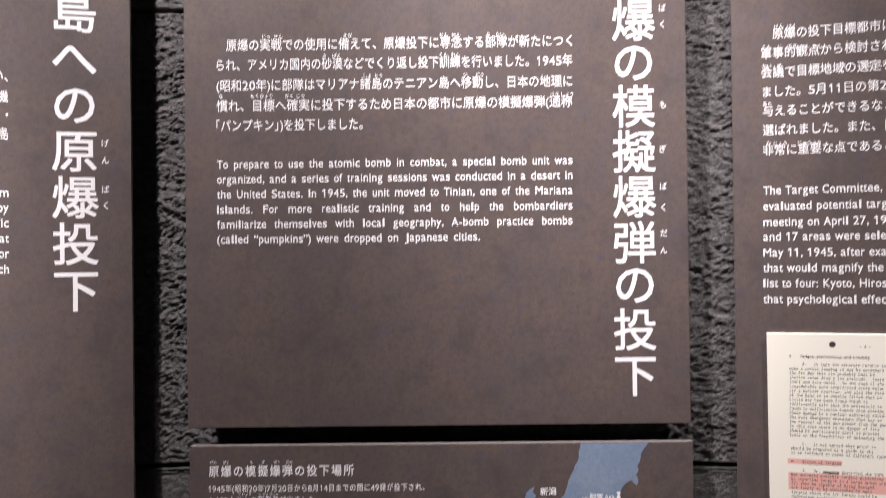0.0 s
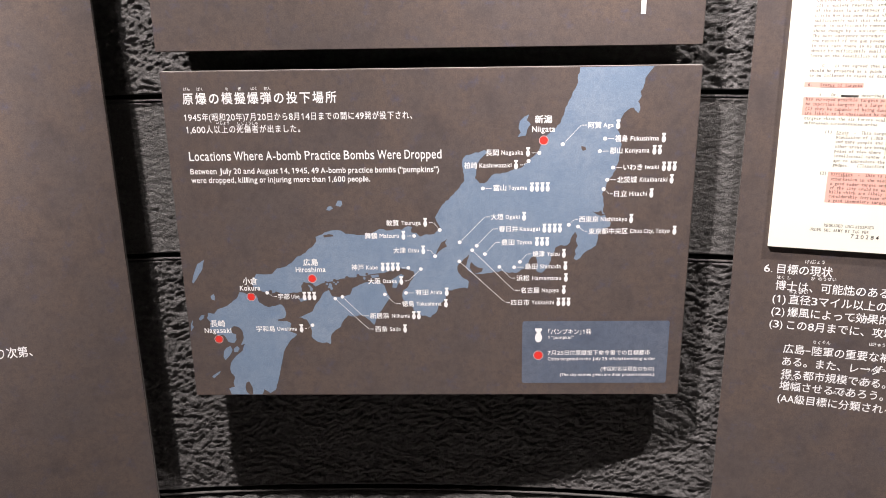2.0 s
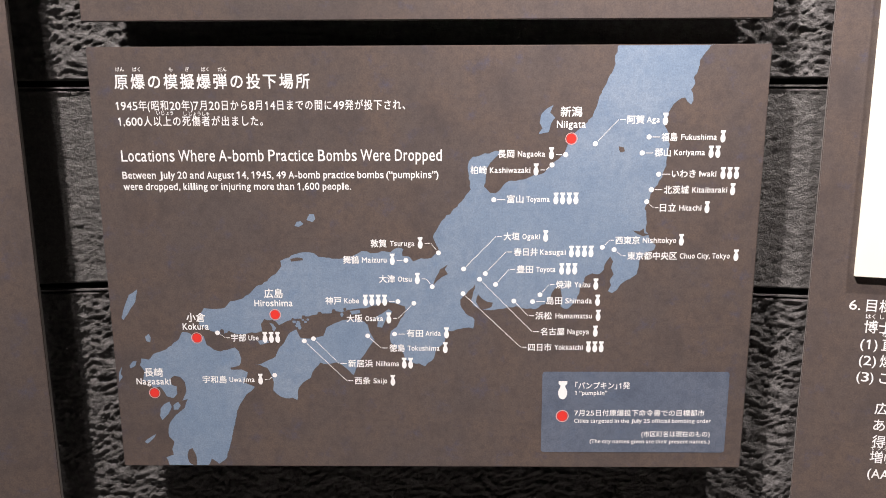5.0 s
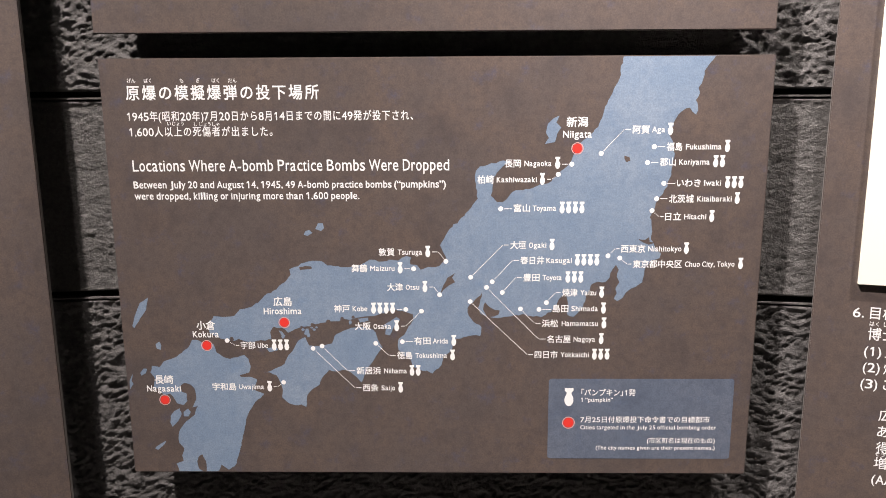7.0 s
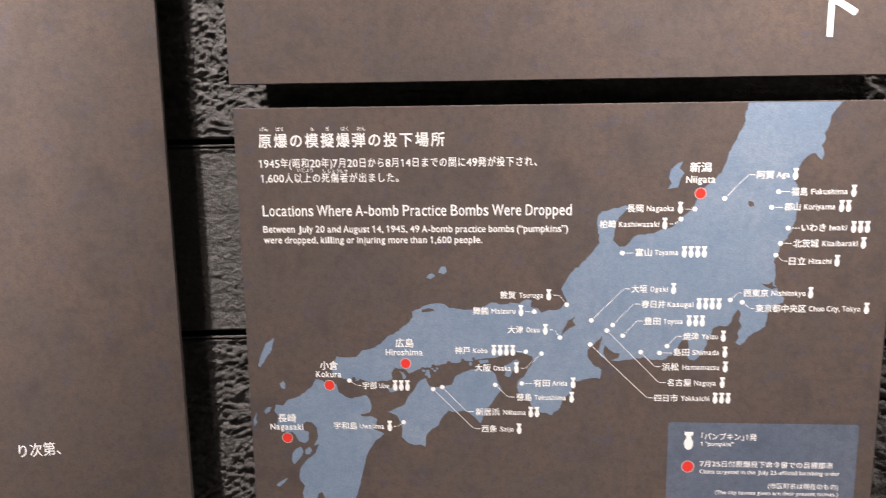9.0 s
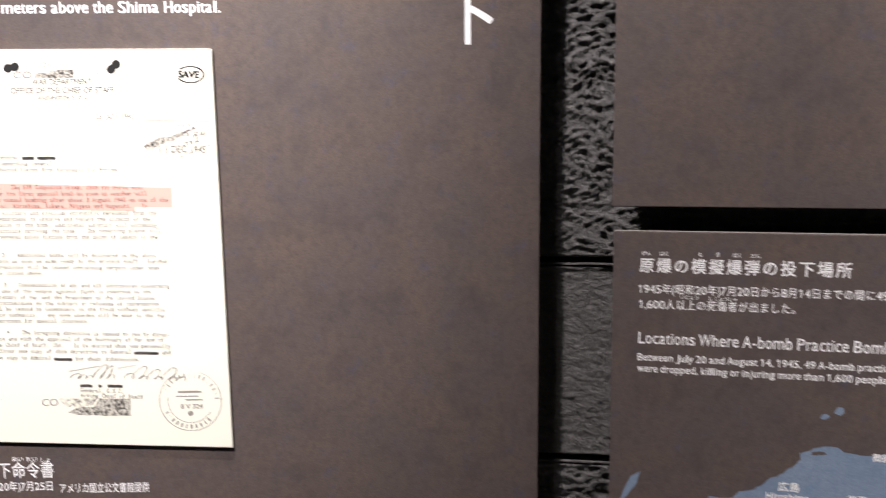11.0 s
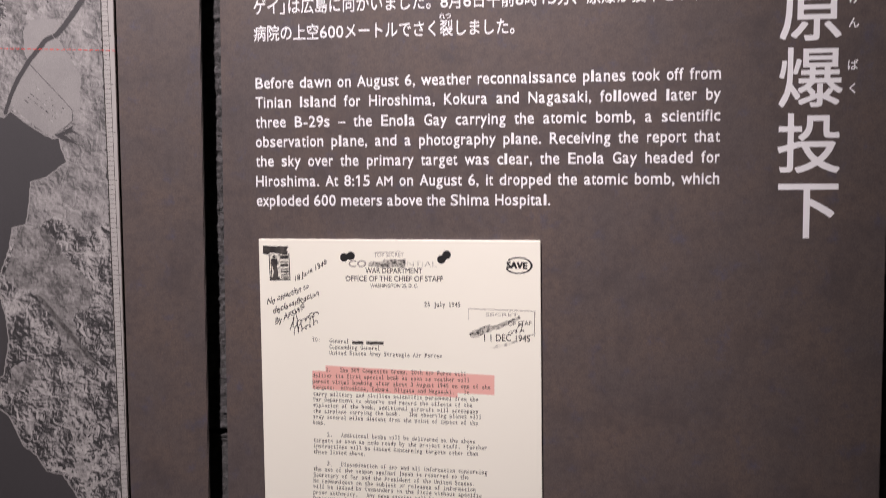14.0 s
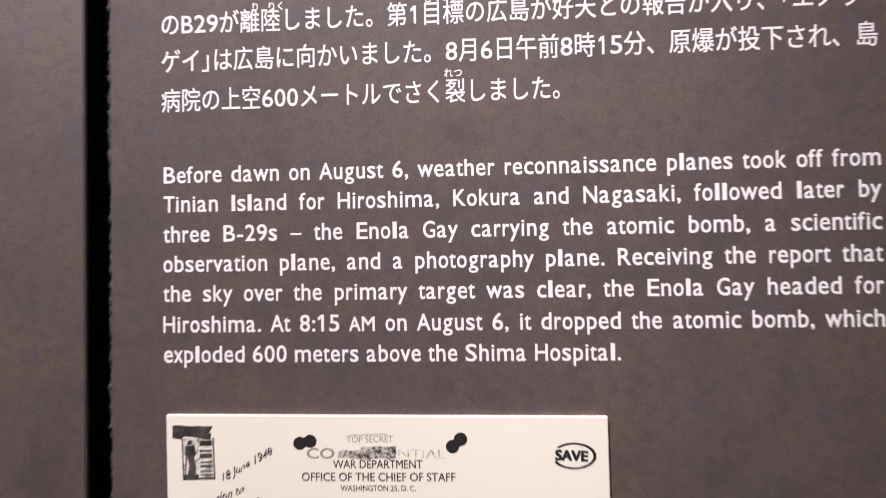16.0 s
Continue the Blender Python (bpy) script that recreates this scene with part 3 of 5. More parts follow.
furigana(right_panel, [('げん', 0.0899, 0.9725), ('じょう', 0.1005, 0.9733), ('はく', 0.0578, 0.9493), ('し', 0.0683, 0.9495), ('か', 0.0965, 0.9507), ('のう', 0.1072, 0.9510), ('せい', 0.1183, 0.9517), ('ちょっ', 0.0774, 0.9309), ('けい', 0.0873, 0.9315), ('い', 0.1353, 0.9347), ('じょう', 0.1457, 0.9353), ('こう', 0.1518, 0.9008), ('げき', 0.1628, 0.9016), ('りく', 0.1104, 0.8640), ('ぐん', 0.1218, 0.8650), ('ほ', 0.1739, 0.8685), ('きゅう', 0.1830, 0.8689), ('りん', 0.1784, 0.8331), ('せつ', 0.1894, 0.8342), ('ぞう', 0.0762, 0.8078), ('ふく', 0.0879, 0.8086), ('ふく', 0.1695, 0.8148), ('すう', 0.1806, 0.8156), ('ぶん', 0.1412, 0.7958), ('るい', 0.1512, 0.7964)], 0.0056)


# ---- the map panel ----
# shorelines of the printed map, in metres on the panel
SEA_OF_JAPAN_COAST = [(0.122, 1.219), (0.118, 1.196), (0.105, 1.169), (0.103, 1.159), (0.099, 1.150), (0.078, 1.129), (0.072, 1.114), (0.054, 1.096), (0.040, 1.091), (0.015, 1.085), (0.010, 1.078), (0.006, 1.075), (0.000, 1.075), (-0.006, 1.082), (-0.003, 1.098), (-0.006, 1.096), (0.000, 1.105), (0.007, 1.112), (0.014, 1.116), (0.006, 1.117), (-0.017, 1.111), (-0.021, 1.107), (-0.022, 1.097), (-0.019, 1.079), (-0.028, 1.067), (-0.050, 1.044), (-0.057, 1.031), (-0.051, 1.015), (-0.055, 1.013), (-0.058, 1.009), (-0.073, 1.007), (-0.077, 1.005), (-0.081, 1.010), (-0.087, 1.011)]
SAN_IN_COAST = [(-0.088, 1.011), (-0.087, 1.018), (-0.092, 1.020), (-0.100, 1.015), (-0.109, 1.016), (-0.120, 1.014), (-0.129, 1.016), (-0.138, 1.011), (-0.151, 1.008), (-0.173, 1.010), (-0.178, 1.014), (-0.188, 1.015), (-0.196, 1.013), (-0.212, 1.006), (-0.211, 1.000), (-0.218, 0.992), (-0.256, 0.965), (-0.266, 0.963), (-0.272, 0.956), (-0.284, 0.955), (-0.294, 0.956), (-0.298, 0.950), (-0.300, 0.939), (-0.294, 0.934), (-0.276, 0.928), (-0.267, 0.930), (-0.259, 0.928), (-0.241, 0.929), (-0.233, 0.931), (-0.234, 0.939), (-0.232, 0.944), (-0.223, 0.943), (-0.217, 0.938), (-0.201, 0.944), (-0.178, 0.949), (-0.127, 0.956), (-0.104, 0.963), (-0.086, 0.958), (-0.085, 0.953), (-0.091, 0.944)]
PACIFIC_COAST = [(-0.091, 0.944), (-0.095, 0.936), (-0.101, 0.931), (-0.102, 0.924), (-0.099, 0.916), (-0.089, 0.908), (-0.086, 0.900), (-0.066, 0.893), (-0.057, 0.902), (-0.054, 0.912), (-0.045, 0.919), (-0.042, 0.931), (-0.025, 0.935), (-0.016, 0.934), (-0.015, 0.944), (-0.024, 0.950), (-0.028, 0.956), (-0.029, 0.965), (-0.014, 0.981), (-0.018, 0.965), (-0.016, 0.959), (-0.009, 0.956), (-0.013, 0.963), (-0.011, 0.971), (-0.007, 0.966), (-0.002, 0.963), (0.004, 0.962), (0.003, 0.957), (-0.007, 0.955), (0.001, 0.954), (0.028, 0.958), (0.047, 0.955), (0.062, 0.965), (0.065, 0.974), (0.071, 0.980), (0.074, 0.968), (0.073, 0.958), (0.080, 0.955), (0.089, 0.965), (0.094, 0.980)]
KANTO_COAST = [(0.094, 0.980), (0.097, 0.989), (0.104, 0.993), (0.112, 0.992), (0.116, 0.997), (0.118, 1.005), (0.122, 1.010), (0.125, 1.005), (0.123, 0.998), (0.126, 0.992), (0.122, 0.985), (0.124, 0.980), (0.121, 0.974), (0.125, 0.972), (0.130, 0.975), (0.133, 0.981), (0.149, 0.992), (0.151, 1.004), (0.156, 1.014), (0.165, 1.017), (0.167, 1.022), (0.160, 1.029), (0.156, 1.036), (0.156, 1.048), (0.154, 1.059), (0.163, 1.080), (0.170, 1.091), (0.173, 1.105), (0.175, 1.119), (0.174, 1.133), (0.169, 1.145), (0.175, 1.158), (0.181, 1.165), (0.188, 1.168), (0.194, 1.161), (0.196, 1.168), (0.193, 1.175), (0.197, 1.182), (0.195, 1.187), (0.199, 1.195), (0.200, 1.203), (0.210, 1.217), (0.214, 1.218)]
KYUSHU_EAST = [(-0.318, 0.930), (-0.311, 0.929), (-0.303, 0.924), (-0.296, 0.926), (-0.293, 0.916), (-0.286, 0.911), (-0.279, 0.909), (-0.264, 0.913), (-0.260, 0.909), (-0.258, 0.901), (-0.260, 0.894), (-0.270, 0.891), (-0.269, 0.889), (-0.258, 0.889), (-0.252, 0.886), (-0.254, 0.880), (-0.258, 0.875), (-0.245, 0.870), (-0.249, 0.865), (-0.255, 0.861), (-0.264, 0.846), (-0.277, 0.797), (-0.281, 0.787), (-0.288, 0.782), (-0.296, 0.788), (-0.301, 0.778), (-0.313, 0.778), (-0.312, 0.789), (-0.316, 0.800), (-0.320, 0.798), (-0.322, 0.792), (-0.321, 0.784), (-0.316, 0.778)]
KYUSHU_WEST = [(-0.342, 0.778), (-0.345, 0.789), (-0.337, 0.792), (-0.338, 0.799), (-0.335, 0.807), (-0.340, 0.813), (-0.340, 0.823), (-0.337, 0.831), (-0.330, 0.839), (-0.321, 0.846), (-0.317, 0.856), (-0.323, 0.854), (-0.318, 0.865), (-0.319, 0.875), (-0.324, 0.881), (-0.330, 0.882), (-0.335, 0.878), (-0.333, 0.872), (-0.328, 0.870), (-0.328, 0.862), (-0.332, 0.857), (-0.339, 0.859), (-0.346, 0.870), (-0.353, 0.868), (-0.357, 0.876), (-0.364, 0.875), (-0.360, 0.886), (-0.365, 0.894), (-0.363, 0.901), (-0.355, 0.900), (-0.350, 0.906), (-0.336, 0.911), (-0.322, 0.922)]
SHIKOKU = [(-0.245, 0.894), (-0.236, 0.896), (-0.222, 0.903), (-0.218, 0.912), (-0.205, 0.930), (-0.199, 0.933), (-0.195, 0.924), (-0.187, 0.923), (-0.179, 0.924), (-0.171, 0.926), (-0.168, 0.935), (-0.151, 0.943), (-0.139, 0.944), (-0.131, 0.943), (-0.125, 0.938), (-0.123, 0.931), (-0.118, 0.922), (-0.135, 0.897), (-0.141, 0.883), (-0.152, 0.894), (-0.159, 0.897), (-0.168, 0.895), (-0.175, 0.897), (-0.182, 0.889), (-0.186, 0.880), (-0.194, 0.875), (-0.199, 0.869), (-0.201, 0.855), (-0.206, 0.858), (-0.213, 0.857), (-0.219, 0.859), (-0.226, 0.866), (-0.225, 0.875), (-0.231, 0.891), (-0.238, 0.894)]
TSUSHIMA = [(-0.361, 0.976), (-0.364, 0.963), (-0.371, 0.953), (-0.378, 0.943), (-0.380, 0.945), (-0.375, 0.959), (-0.370, 0.970)]
SADO = [(0.061, 1.161), (0.058, 1.154), (0.063, 1.149), (0.059, 1.143), (0.057, 1.135), (0.047, 1.133), (0.051, 1.139), (0.048, 1.144), (0.050, 1.153), (0.055, 1.158)]
OKI = [(-0.181, 1.054), (-0.176, 1.054), (-0.175, 1.049), (-0.178, 1.046), (-0.184, 1.048)]
OKI_WEST = [(-0.194, 1.046), (-0.190, 1.047), (-0.187, 1.044), (-0.192, 1.041), (-0.196, 1.042)]
IKI = [(-0.353, 0.928), (-0.351, 0.924), (-0.352, 0.919), (-0.356, 0.920), (-0.357, 0.925)]
AMAKUSA = [(-0.337, 0.853), (-0.335, 0.847), (-0.339, 0.839), (-0.346, 0.832), (-0.348, 0.837), (-0.347, 0.845), (-0.343, 0.850)]
AMAKUSA_EAST = [(-0.328, 0.853), (-0.325, 0.849), (-0.328, 0.844), (-0.333, 0.844), (-0.333, 0.849)]
KOSHIKI = [(-0.354, 0.816), (-0.358, 0.810), (-0.364, 0.805), (-0.367, 0.807), (-0.361, 0.812)]
GOTO = [(-0.384, 0.892), (-0.386, 0.884), (-0.384, 0.881), (-0.388, 0.875), (-0.388, 0.884)]
HIRADO = [(-0.368, 0.898), (-0.370, 0.893), (-0.375, 0.890), (-0.376, 0.893), (-0.372, 0.898)]
AWAJI = [(-0.103, 0.955), (-0.099, 0.952), (-0.106, 0.944), (-0.110, 0.935), (-0.115, 0.936), (-0.114, 0.944), (-0.118, 0.945), (-0.110, 0.950)]
LAKE_BIWA = [(-0.042, 1.002), (-0.045, 0.997), (-0.042, 0.992), (-0.048, 0.989), (-0.053, 0.985), (-0.057, 0.980), (-0.054, 0.989), (-0.050, 0.997)]
LAKE_INAWASHIRO = [(0.126, 1.121), (0.131, 1.120), (0.132, 1.116), (0.128, 1.115), (0.126, 1.118)]
KASUMI = [(0.143, 1.037), (0.150, 1.036), (0.154, 1.039), (0.155, 1.034), (0.161, 1.033), (0.154, 1.031), (0.149, 1.033)]

TOP = 1.2172


def clip(points):
    return [(u, min(max(z, 0.7802), TOP)) for u, z in points]


def land(points, seed, mat=None, depth=INK, name="island", rough=0.0006):
    return ink(name, [shape(clip(coast(points, rough, seed)))], mat or LAND, map_panel, depth)


land(SEA_OF_JAPAN_COAST + SAN_IN_COAST + PACIFIC_COAST + KANTO_COAST, 3, rough=0.0010)
land(KYUSHU_EAST + KYUSHU_WEST, 5)
land(SHIKOKU, 7)
for n, points in enumerate((TSUSHIMA, SADO, OKI, OKI_WEST, IKI, AMAKUSA, AMAKUSA_EAST, KOSHIKI, GOTO, HIRADO, AWAJI)):
    ink("island", [shape(coast(points, 0.0003, 20 + n))], LAND, map_panel)
for points in (LAKE_BIWA, LAKE_INAWASHIRO, KASUMI):
    ink("lake", [shape(coast(points, 0.0003, 40))], SLATE, map_panel, INK - 0.00004)
rng = random.Random(11)
HIROSHIMA_BAY = [(-0.2325, 0.9433), (-0.2241, 0.9407), (-0.2175, 0.9357), (-0.2158, 0.931), (-0.2252, 0.9296), (-0.2346, 0.9306), (-0.2354, 0.9384)]
NAKAUMI = [(-0.2022, 1.008), (-0.1949, 1.0095), (-0.1895, 1.0089), (-0.1887, 1.0066), (-0.2012, 1.0051)]
SUO_OSHIMA = [(-0.2398, 0.9203), (-0.23, 0.923), (-0.2279, 0.9188), (-0.2371, 0.9163)]
SHODOSHIMA = [(-0.1428, 0.953), (-0.1328, 0.9542), (-0.132, 0.9509), (-0.1407, 0.949)]
NOMI = [(-0.2266, 0.9403), (-0.2229, 0.939), (-0.2196, 0.9344), (-0.2221, 0.9323), (-0.2241, 0.9361)]
for points in (HIROSHIMA_BAY, NAKAUMI):
    ink("bay", [shape(coast(points, 0.0002, 40))], SLATE, map_panel, INK - 0.00004)
for points in (SUO_OSHIMA, SHODOSHIMA, NOMI):
    ink("island", [shape(coast(points, 0.0002, 40))], LAND, map_panel, INK - 0.00006)
INLETS = [(-0.1908, 0.9462), (-0.1741, 0.9496), (-0.1595, 0.9526), (-0.148, 0.9547), (-0.2763, 0.9306), (-0.269, 0.9298), (-0.2022, 0.9433)]
tagged(ink("inlets", [disc(u, z, rng.uniform(0.0016, 0.0028), n=6, squash=rng.uniform(0.6, 1.5)) for u, z in INLETS], SLATE, map_panel, INK - 0.00004), kind="stuff")
ISLETS = [(-0.2008, 0.9412), (-0.1966, 0.939), (-0.1954, 0.9352), (-0.1918, 0.9433), (-0.1891, 0.9412), (-0.1866, 0.9437), (-0.1987, 0.9369), (-0.1512, 0.949), (-0.2221, 0.9336)]
tagged(ink("islets", [disc(u, z, rng.uniform(0.0012, 0.0024), n=6, squash=rng.uniform(0.7, 1.6)) for u, z in ISLETS], LAND, map_panel, INK - 0.00007), kind="stuff")


def bomb_icons(pieces, u, z, count):
    """Small white bomb marks: a rounded body under a flared tail."""
    for i in range(count):
        c = u + i * 0.0066
        body = [(c + 0.0025 * math.sin(a), z - 0.0014 - 0.0042 * math.cos(a)) for a in np.linspace(-2.5, 2.5, 15)]
        pieces.append(shape(body + [(c + 0.0013, z + 0.0034), (c + 0.0024, z + 0.0046), (c + 0.0024, z + 0.0064), (c - 0.0024, z + 0.0064), (c - 0.0024, z + 0.0046), (c - 0.0013, z + 0.0034)]))


EASTERN_TOWNS = [
    ('阿賀', 'Aga', 1.147, 0.1331, 0.1497, 0.1520, 0.1647, 1, 0.1701, (0.1029, 1.1235), 0.1249),
    ('福島', 'Fukushima', 1.130, 0.1671, 0.1826, 0.1860, 0.2209, 1, 0.2268, (0.1549, 1.1300), None),
    ('郡山', 'Koriyama', 1.115, 0.1612, 0.1768, 0.1802, 0.2102, 2, 0.2162, (0.1490, 1.1144), None),
    ('いわき', 'Iwaki', 1.094, 0.1790, 0.2025, 0.2059, 0.2227, 3, 0.2292, (0.1662, 1.0935), None),
    ('北茨城', 'Kitaibaraki', 1.078, 0.1720, 0.1967, 0.2001, 0.2344, 1, 0.2398, (0.1597, 1.0781), None),
    ('日立', 'Hitachi', 1.060, 0.1690, 0.1854, 0.1882, 0.2102, 1, 0.2157, (0.1557, 1.0661), 0.1628),
    ('西東京', 'Nishitokyo', 1.027, 0.1262, 0.1507, 0.1536, 0.1872, 1, 0.1922, (0.1134, 1.0197), 0.1205),
]
NORTHERN_TOWNS = [
    ('東京都中央区', 'Chuo City, Tokyo', 1.011, 0.1389, 0.1886, 0.1915, 0.2417, 1, 0.2478, (0.1254, 1.0173), 0.1331),
    ('長岡', 'Nagaoka', 1.114, 0.0075, 0.0238, 0.0272, 0.0540, 1, 0.0602, (0.0742, 1.1130), None),
    ('柏崎', 'Kashiwazaki', 1.098, -0.0194, -0.0030, -0.0002, 0.0398, 1, 0.0454, (0.0610, 1.1029), 0.0550),
    ('富山', 'Toyama', 1.069, 0.0170, 0.0335, 0.0363, 0.0596, 4, 0.0657, (0.0040, 1.0683), None),
    ('敦賀', 'Tsuruga', 1.024, -0.1200, -0.1038, -0.1004, -0.0756, 1, -0.0698, (-0.0514, 1.0141), -0.0589),
    ('舞鶴', 'Maizuru', 1.007, -0.1482, -0.1320, -0.1291, -0.1041, 1, -0.0983, (-0.0845, 1.0064), None),
    ('大津', 'Otsu', 0.987, -0.1121, -0.0958, -0.0929, -0.0789, 1, -0.0731, (-0.0580, 0.9788), -0.0638),
]
CENTRAL_TOWNS = [
    ('大垣', 'Ogaki', 1.031, 0.0141, 0.0301, 0.0330, 0.0507, 1, 0.0564, (-0.0260, 0.9974), 0.0066),
    ('春日井', 'Kasugai', 1.015, 0.0246, 0.0487, 0.0510, 0.0769, 4, 0.0825, (-0.0040, 0.9926), 0.0166),
    ('豊田', 'Toyota', 0.997, 0.0277, 0.0445, 0.0474, 0.0670, 3, 0.0733, (0.0065, 0.9812), 0.0202),
    ('焼津', 'Yaizu', 0.981, 0.0679, 0.0836, 0.0865, 0.1027, 1, 0.1083, (0.0519, 0.9703), 0.0610),
    ('島田', 'Shimada', 0.964, 0.0585, 0.0747, 0.0777, 0.1049, 1, 0.1107, (0.0445, 0.9630), None),
    ('浜松', 'Hamamatsu', 0.948, 0.0477, 0.0646, 0.0682, 0.1055, 1, 0.1118, (0.0253, 0.9636), 0.0401),
    ('名古屋', 'Nagoya', 0.931, 0.0533, 0.0779, 0.0809, 0.1031, 1, 0.1095, (-0.0098, 0.9866), 0.0445),
    ('四日市', 'Yokkaichi', 0.914, 0.0407, 0.0649, 0.0678, 0.0972, 3, 0.1030, (-0.0266, 0.9715), 0.0331),
]
WESTERN_TOWNS = [
    ('神戸', 'Kobe', 0.964, -0.1677, -0.1512, -0.1483, -0.1331, 4, -0.1266, (-0.0932, 0.9631), None),
    ('大阪', 'Osaka', 0.945, -0.1465, -0.1300, -0.1271, -0.1088, 1, -0.1029, (-0.0769, 0.9612), -0.0935),
    ('有田', 'Arida', 0.929, -0.0849, -0.0678, -0.0654, -0.0495, 1, -0.0436, (-0.0973, 0.9281), None),
    ('徳島', 'Tokushima', 0.913, -0.1029, -0.0869, -0.0839, -0.0508, 1, -0.0449, (-0.1251, 0.9262), -0.1118),
    ('新居浜', 'Niihama', 0.896, -0.1461, -0.1205, -0.1169, -0.0931, 2, -0.0877, (-0.1815, 0.9231), -0.1557),
    ('西条', 'Saijo', 0.877, -0.1400, -0.1233, -0.1203, -0.1059, 1, -0.0999, (-0.1911, 0.9206), -0.1484),
    ('宇和島', 'Uwajima', 0.878, -0.2999, -0.2745, -0.2716, -0.2451, 1, -0.2389, (-0.2238, 0.8829), -0.2306),
    ('宇部', 'Ube', 0.924, -0.2671, -0.2516, -0.2492, -0.2385, 3, -0.2319, (-0.2811, 0.9293), -0.2731),
]


def town(jp, en, z, j0, j1, e0, e1, count, icon, dot, elbow):
    pieces = [set_line(jp, j0, j1, z, 0.0088, 0.016), set_line(en, e0, e1, z - 0.0002, 0.0078, 0.012)]
    bomb_icons(pieces, icon, z, count)
    ink("town_label", pieces, WHITE, map_panel, INK - 0.00008)
    mark = [disc(*dot, 0.0025, n=16)]
    right = dot[0] < j0
    end = j0 - 0.0015 if right else icon + (count - 1) * 0.0066 + 0.0045
    knee = (elbow, z) if elbow is not None else (end, dot[1])
    reach = math.hypot(knee[0] - dot[0], knee[1] - dot[1])
    k = min(0.9, 0.0034 / reach)
    start = (dot[0] + (knee[0] - dot[0]) * k, dot[1] + (knee[1] - dot[1]) * k)
    mark += [stroke(start, knee, 0.0007)] if elbow is None else dotted(start, knee, 0.0013, 0.0010)
    if elbow is not None:
        mark.append(stroke((knee[0] + (0.001 if end > knee[0] else -0.001), z), (end, z), 0.0008))
    ink("town_mark", mark, WHITE, map_panel, INK - 0.00008)


for row in EASTERN_TOWNS + NORTHERN_TOWNS + CENTRAL_TOWNS + WESTERN_TOWNS:
    town(*row)


def target_city(jp, en, j0, j1, zj, e0, e1, ze, dot):
    ink("town_label", [set_line(jp, j0, j1, zj, 0.0105, 0.018), set_line(en, e0, e1, ze, 0.0098, 0.014)], WHITE, map_panel, INK - 0.00008)
    ink("target_rim", [disc(*dot, 0.0060, 0.0052)], DOT_RIM, map_panel, INK - 0.00008, "pale ring round the red dot")
    ink("target_dot", [disc(*dot, 0.0048)], RED, map_panel, INK - 0.00008, "red printed dot")


def rounded(u0, u1, z0, z1, r):
    pts = []
    for cu, cz, a0 in ((u1 - r, z1 - r, 0), (u0 + r, z1 - r, 90), (u0 + r, z0 + r, 180), (u1 - r, z0 + r, 270)):
        pts += [(cu + r * math.cos(radians(a0 + a)), cz + r * math.sin(radians(a0 + a))) for a in (0, 30, 60, 90)]
    return shape(pts)


ink("key_box", [rounded(0.0563, 0.2502, 0.7967, 0.8872, 0.003)], KEY_BLUE, map_panel, INK - 0.00004, "muted blue key box")
key = []
bomb_icons(key, 0.0, 0.0, 1)
ink("key_icon", [([(0.0778 + u * 1.9, 0.8684 + (z - 0.0014) * 1.7) for u, z in co], fs) for co, fs in key], WHITE, map_panel, KEY_DEPTH)
ink("target_rim", [disc(0.078, 0.8378, 0.0068, 0.0059)], DOT_RIM, map_panel, KEY_DEPTH, "pale ring round the red dot")
ink("target_dot", [disc(0.078, 0.8378, 0.0055)], RED, map_panel, KEY_DEPTH, "red printed dot")
ink("text_line", [set_line('原爆の模擬爆弾の投下場所', -0.3660, -0.1753, 1.1850, 0.0176, 0.013, 0.0, functools.partial(lay, air=0.88))], WHITE, map_panel)
ink("text_line", [set_line('1945年(昭和20年)7月20日から8月14日までの間に49発が投下され、', -0.3664, -0.0829, 1.1621, 0.0115, 0.009, 0.0, functools.partial(lay, air=0.92))], WHITE, map_panel)
ink("text_line", [set_line('1,600人以上の死傷者が出ました。', -0.3655, -0.2227, 1.1469, 0.0115, 0.009, 0.0, functools.partial(lay, air=0.92))], WHITE, map_panel)
line(map_panel, 'Locations Where A-bomb Practice Bombs Were Dropped', -0.3655, -0.0475, 1.1129, 0.0165, 0.006)
line(map_panel, 'Between July 20 and August 14, 1945, 49 A-bomb practice bombs (“pumpkins”)', -0.3660, -0.0510, 1.0936, 0.0102, 0.012)
line(map_panel, 'were dropped, killing or injuring more than 1,600 people.', -0.3659, -0.1380, 1.0822, 0.0102, 0.012)
furigana(map_panel, [('げん', -0.3596, 1.1968), ('ばく', -0.3434, 1.1967), ('も', -0.3099, 1.1966), ('ぎ', -0.2938, 1.1966), ('ばく', -0.2765, 1.1965), ('だん', -0.2598, 1.1964), ('い', -0.3253, 1.1549), ('じょう', -0.3163, 1.1548), ('し', -0.2988, 1.1542), ('しょう', -0.2893, 1.1541), ('しゃ', -0.2786, 1.1541)], 0.0046)
target_city('新潟', 'Niigata', 0.0681, 0.0891, 1.1547, 0.0648, 0.0931, 1.1426, (0.0794, 1.1286))
target_city('広島', 'Hiroshima', -0.2305, -0.2111, 0.9716, -0.2410, -0.2016, 0.9613, (-0.2201, 0.9490))
target_city('小倉', 'Kokura', -0.3124, -0.2928, 0.9460, -0.3169, -0.2896, 0.9361, (-0.3029, 0.9237))
target_city('長崎', 'Nagasaki', -0.3612, -0.3412, 0.8859, -0.3701, -0.3338, 0.8757, (-0.3518, 0.8629))
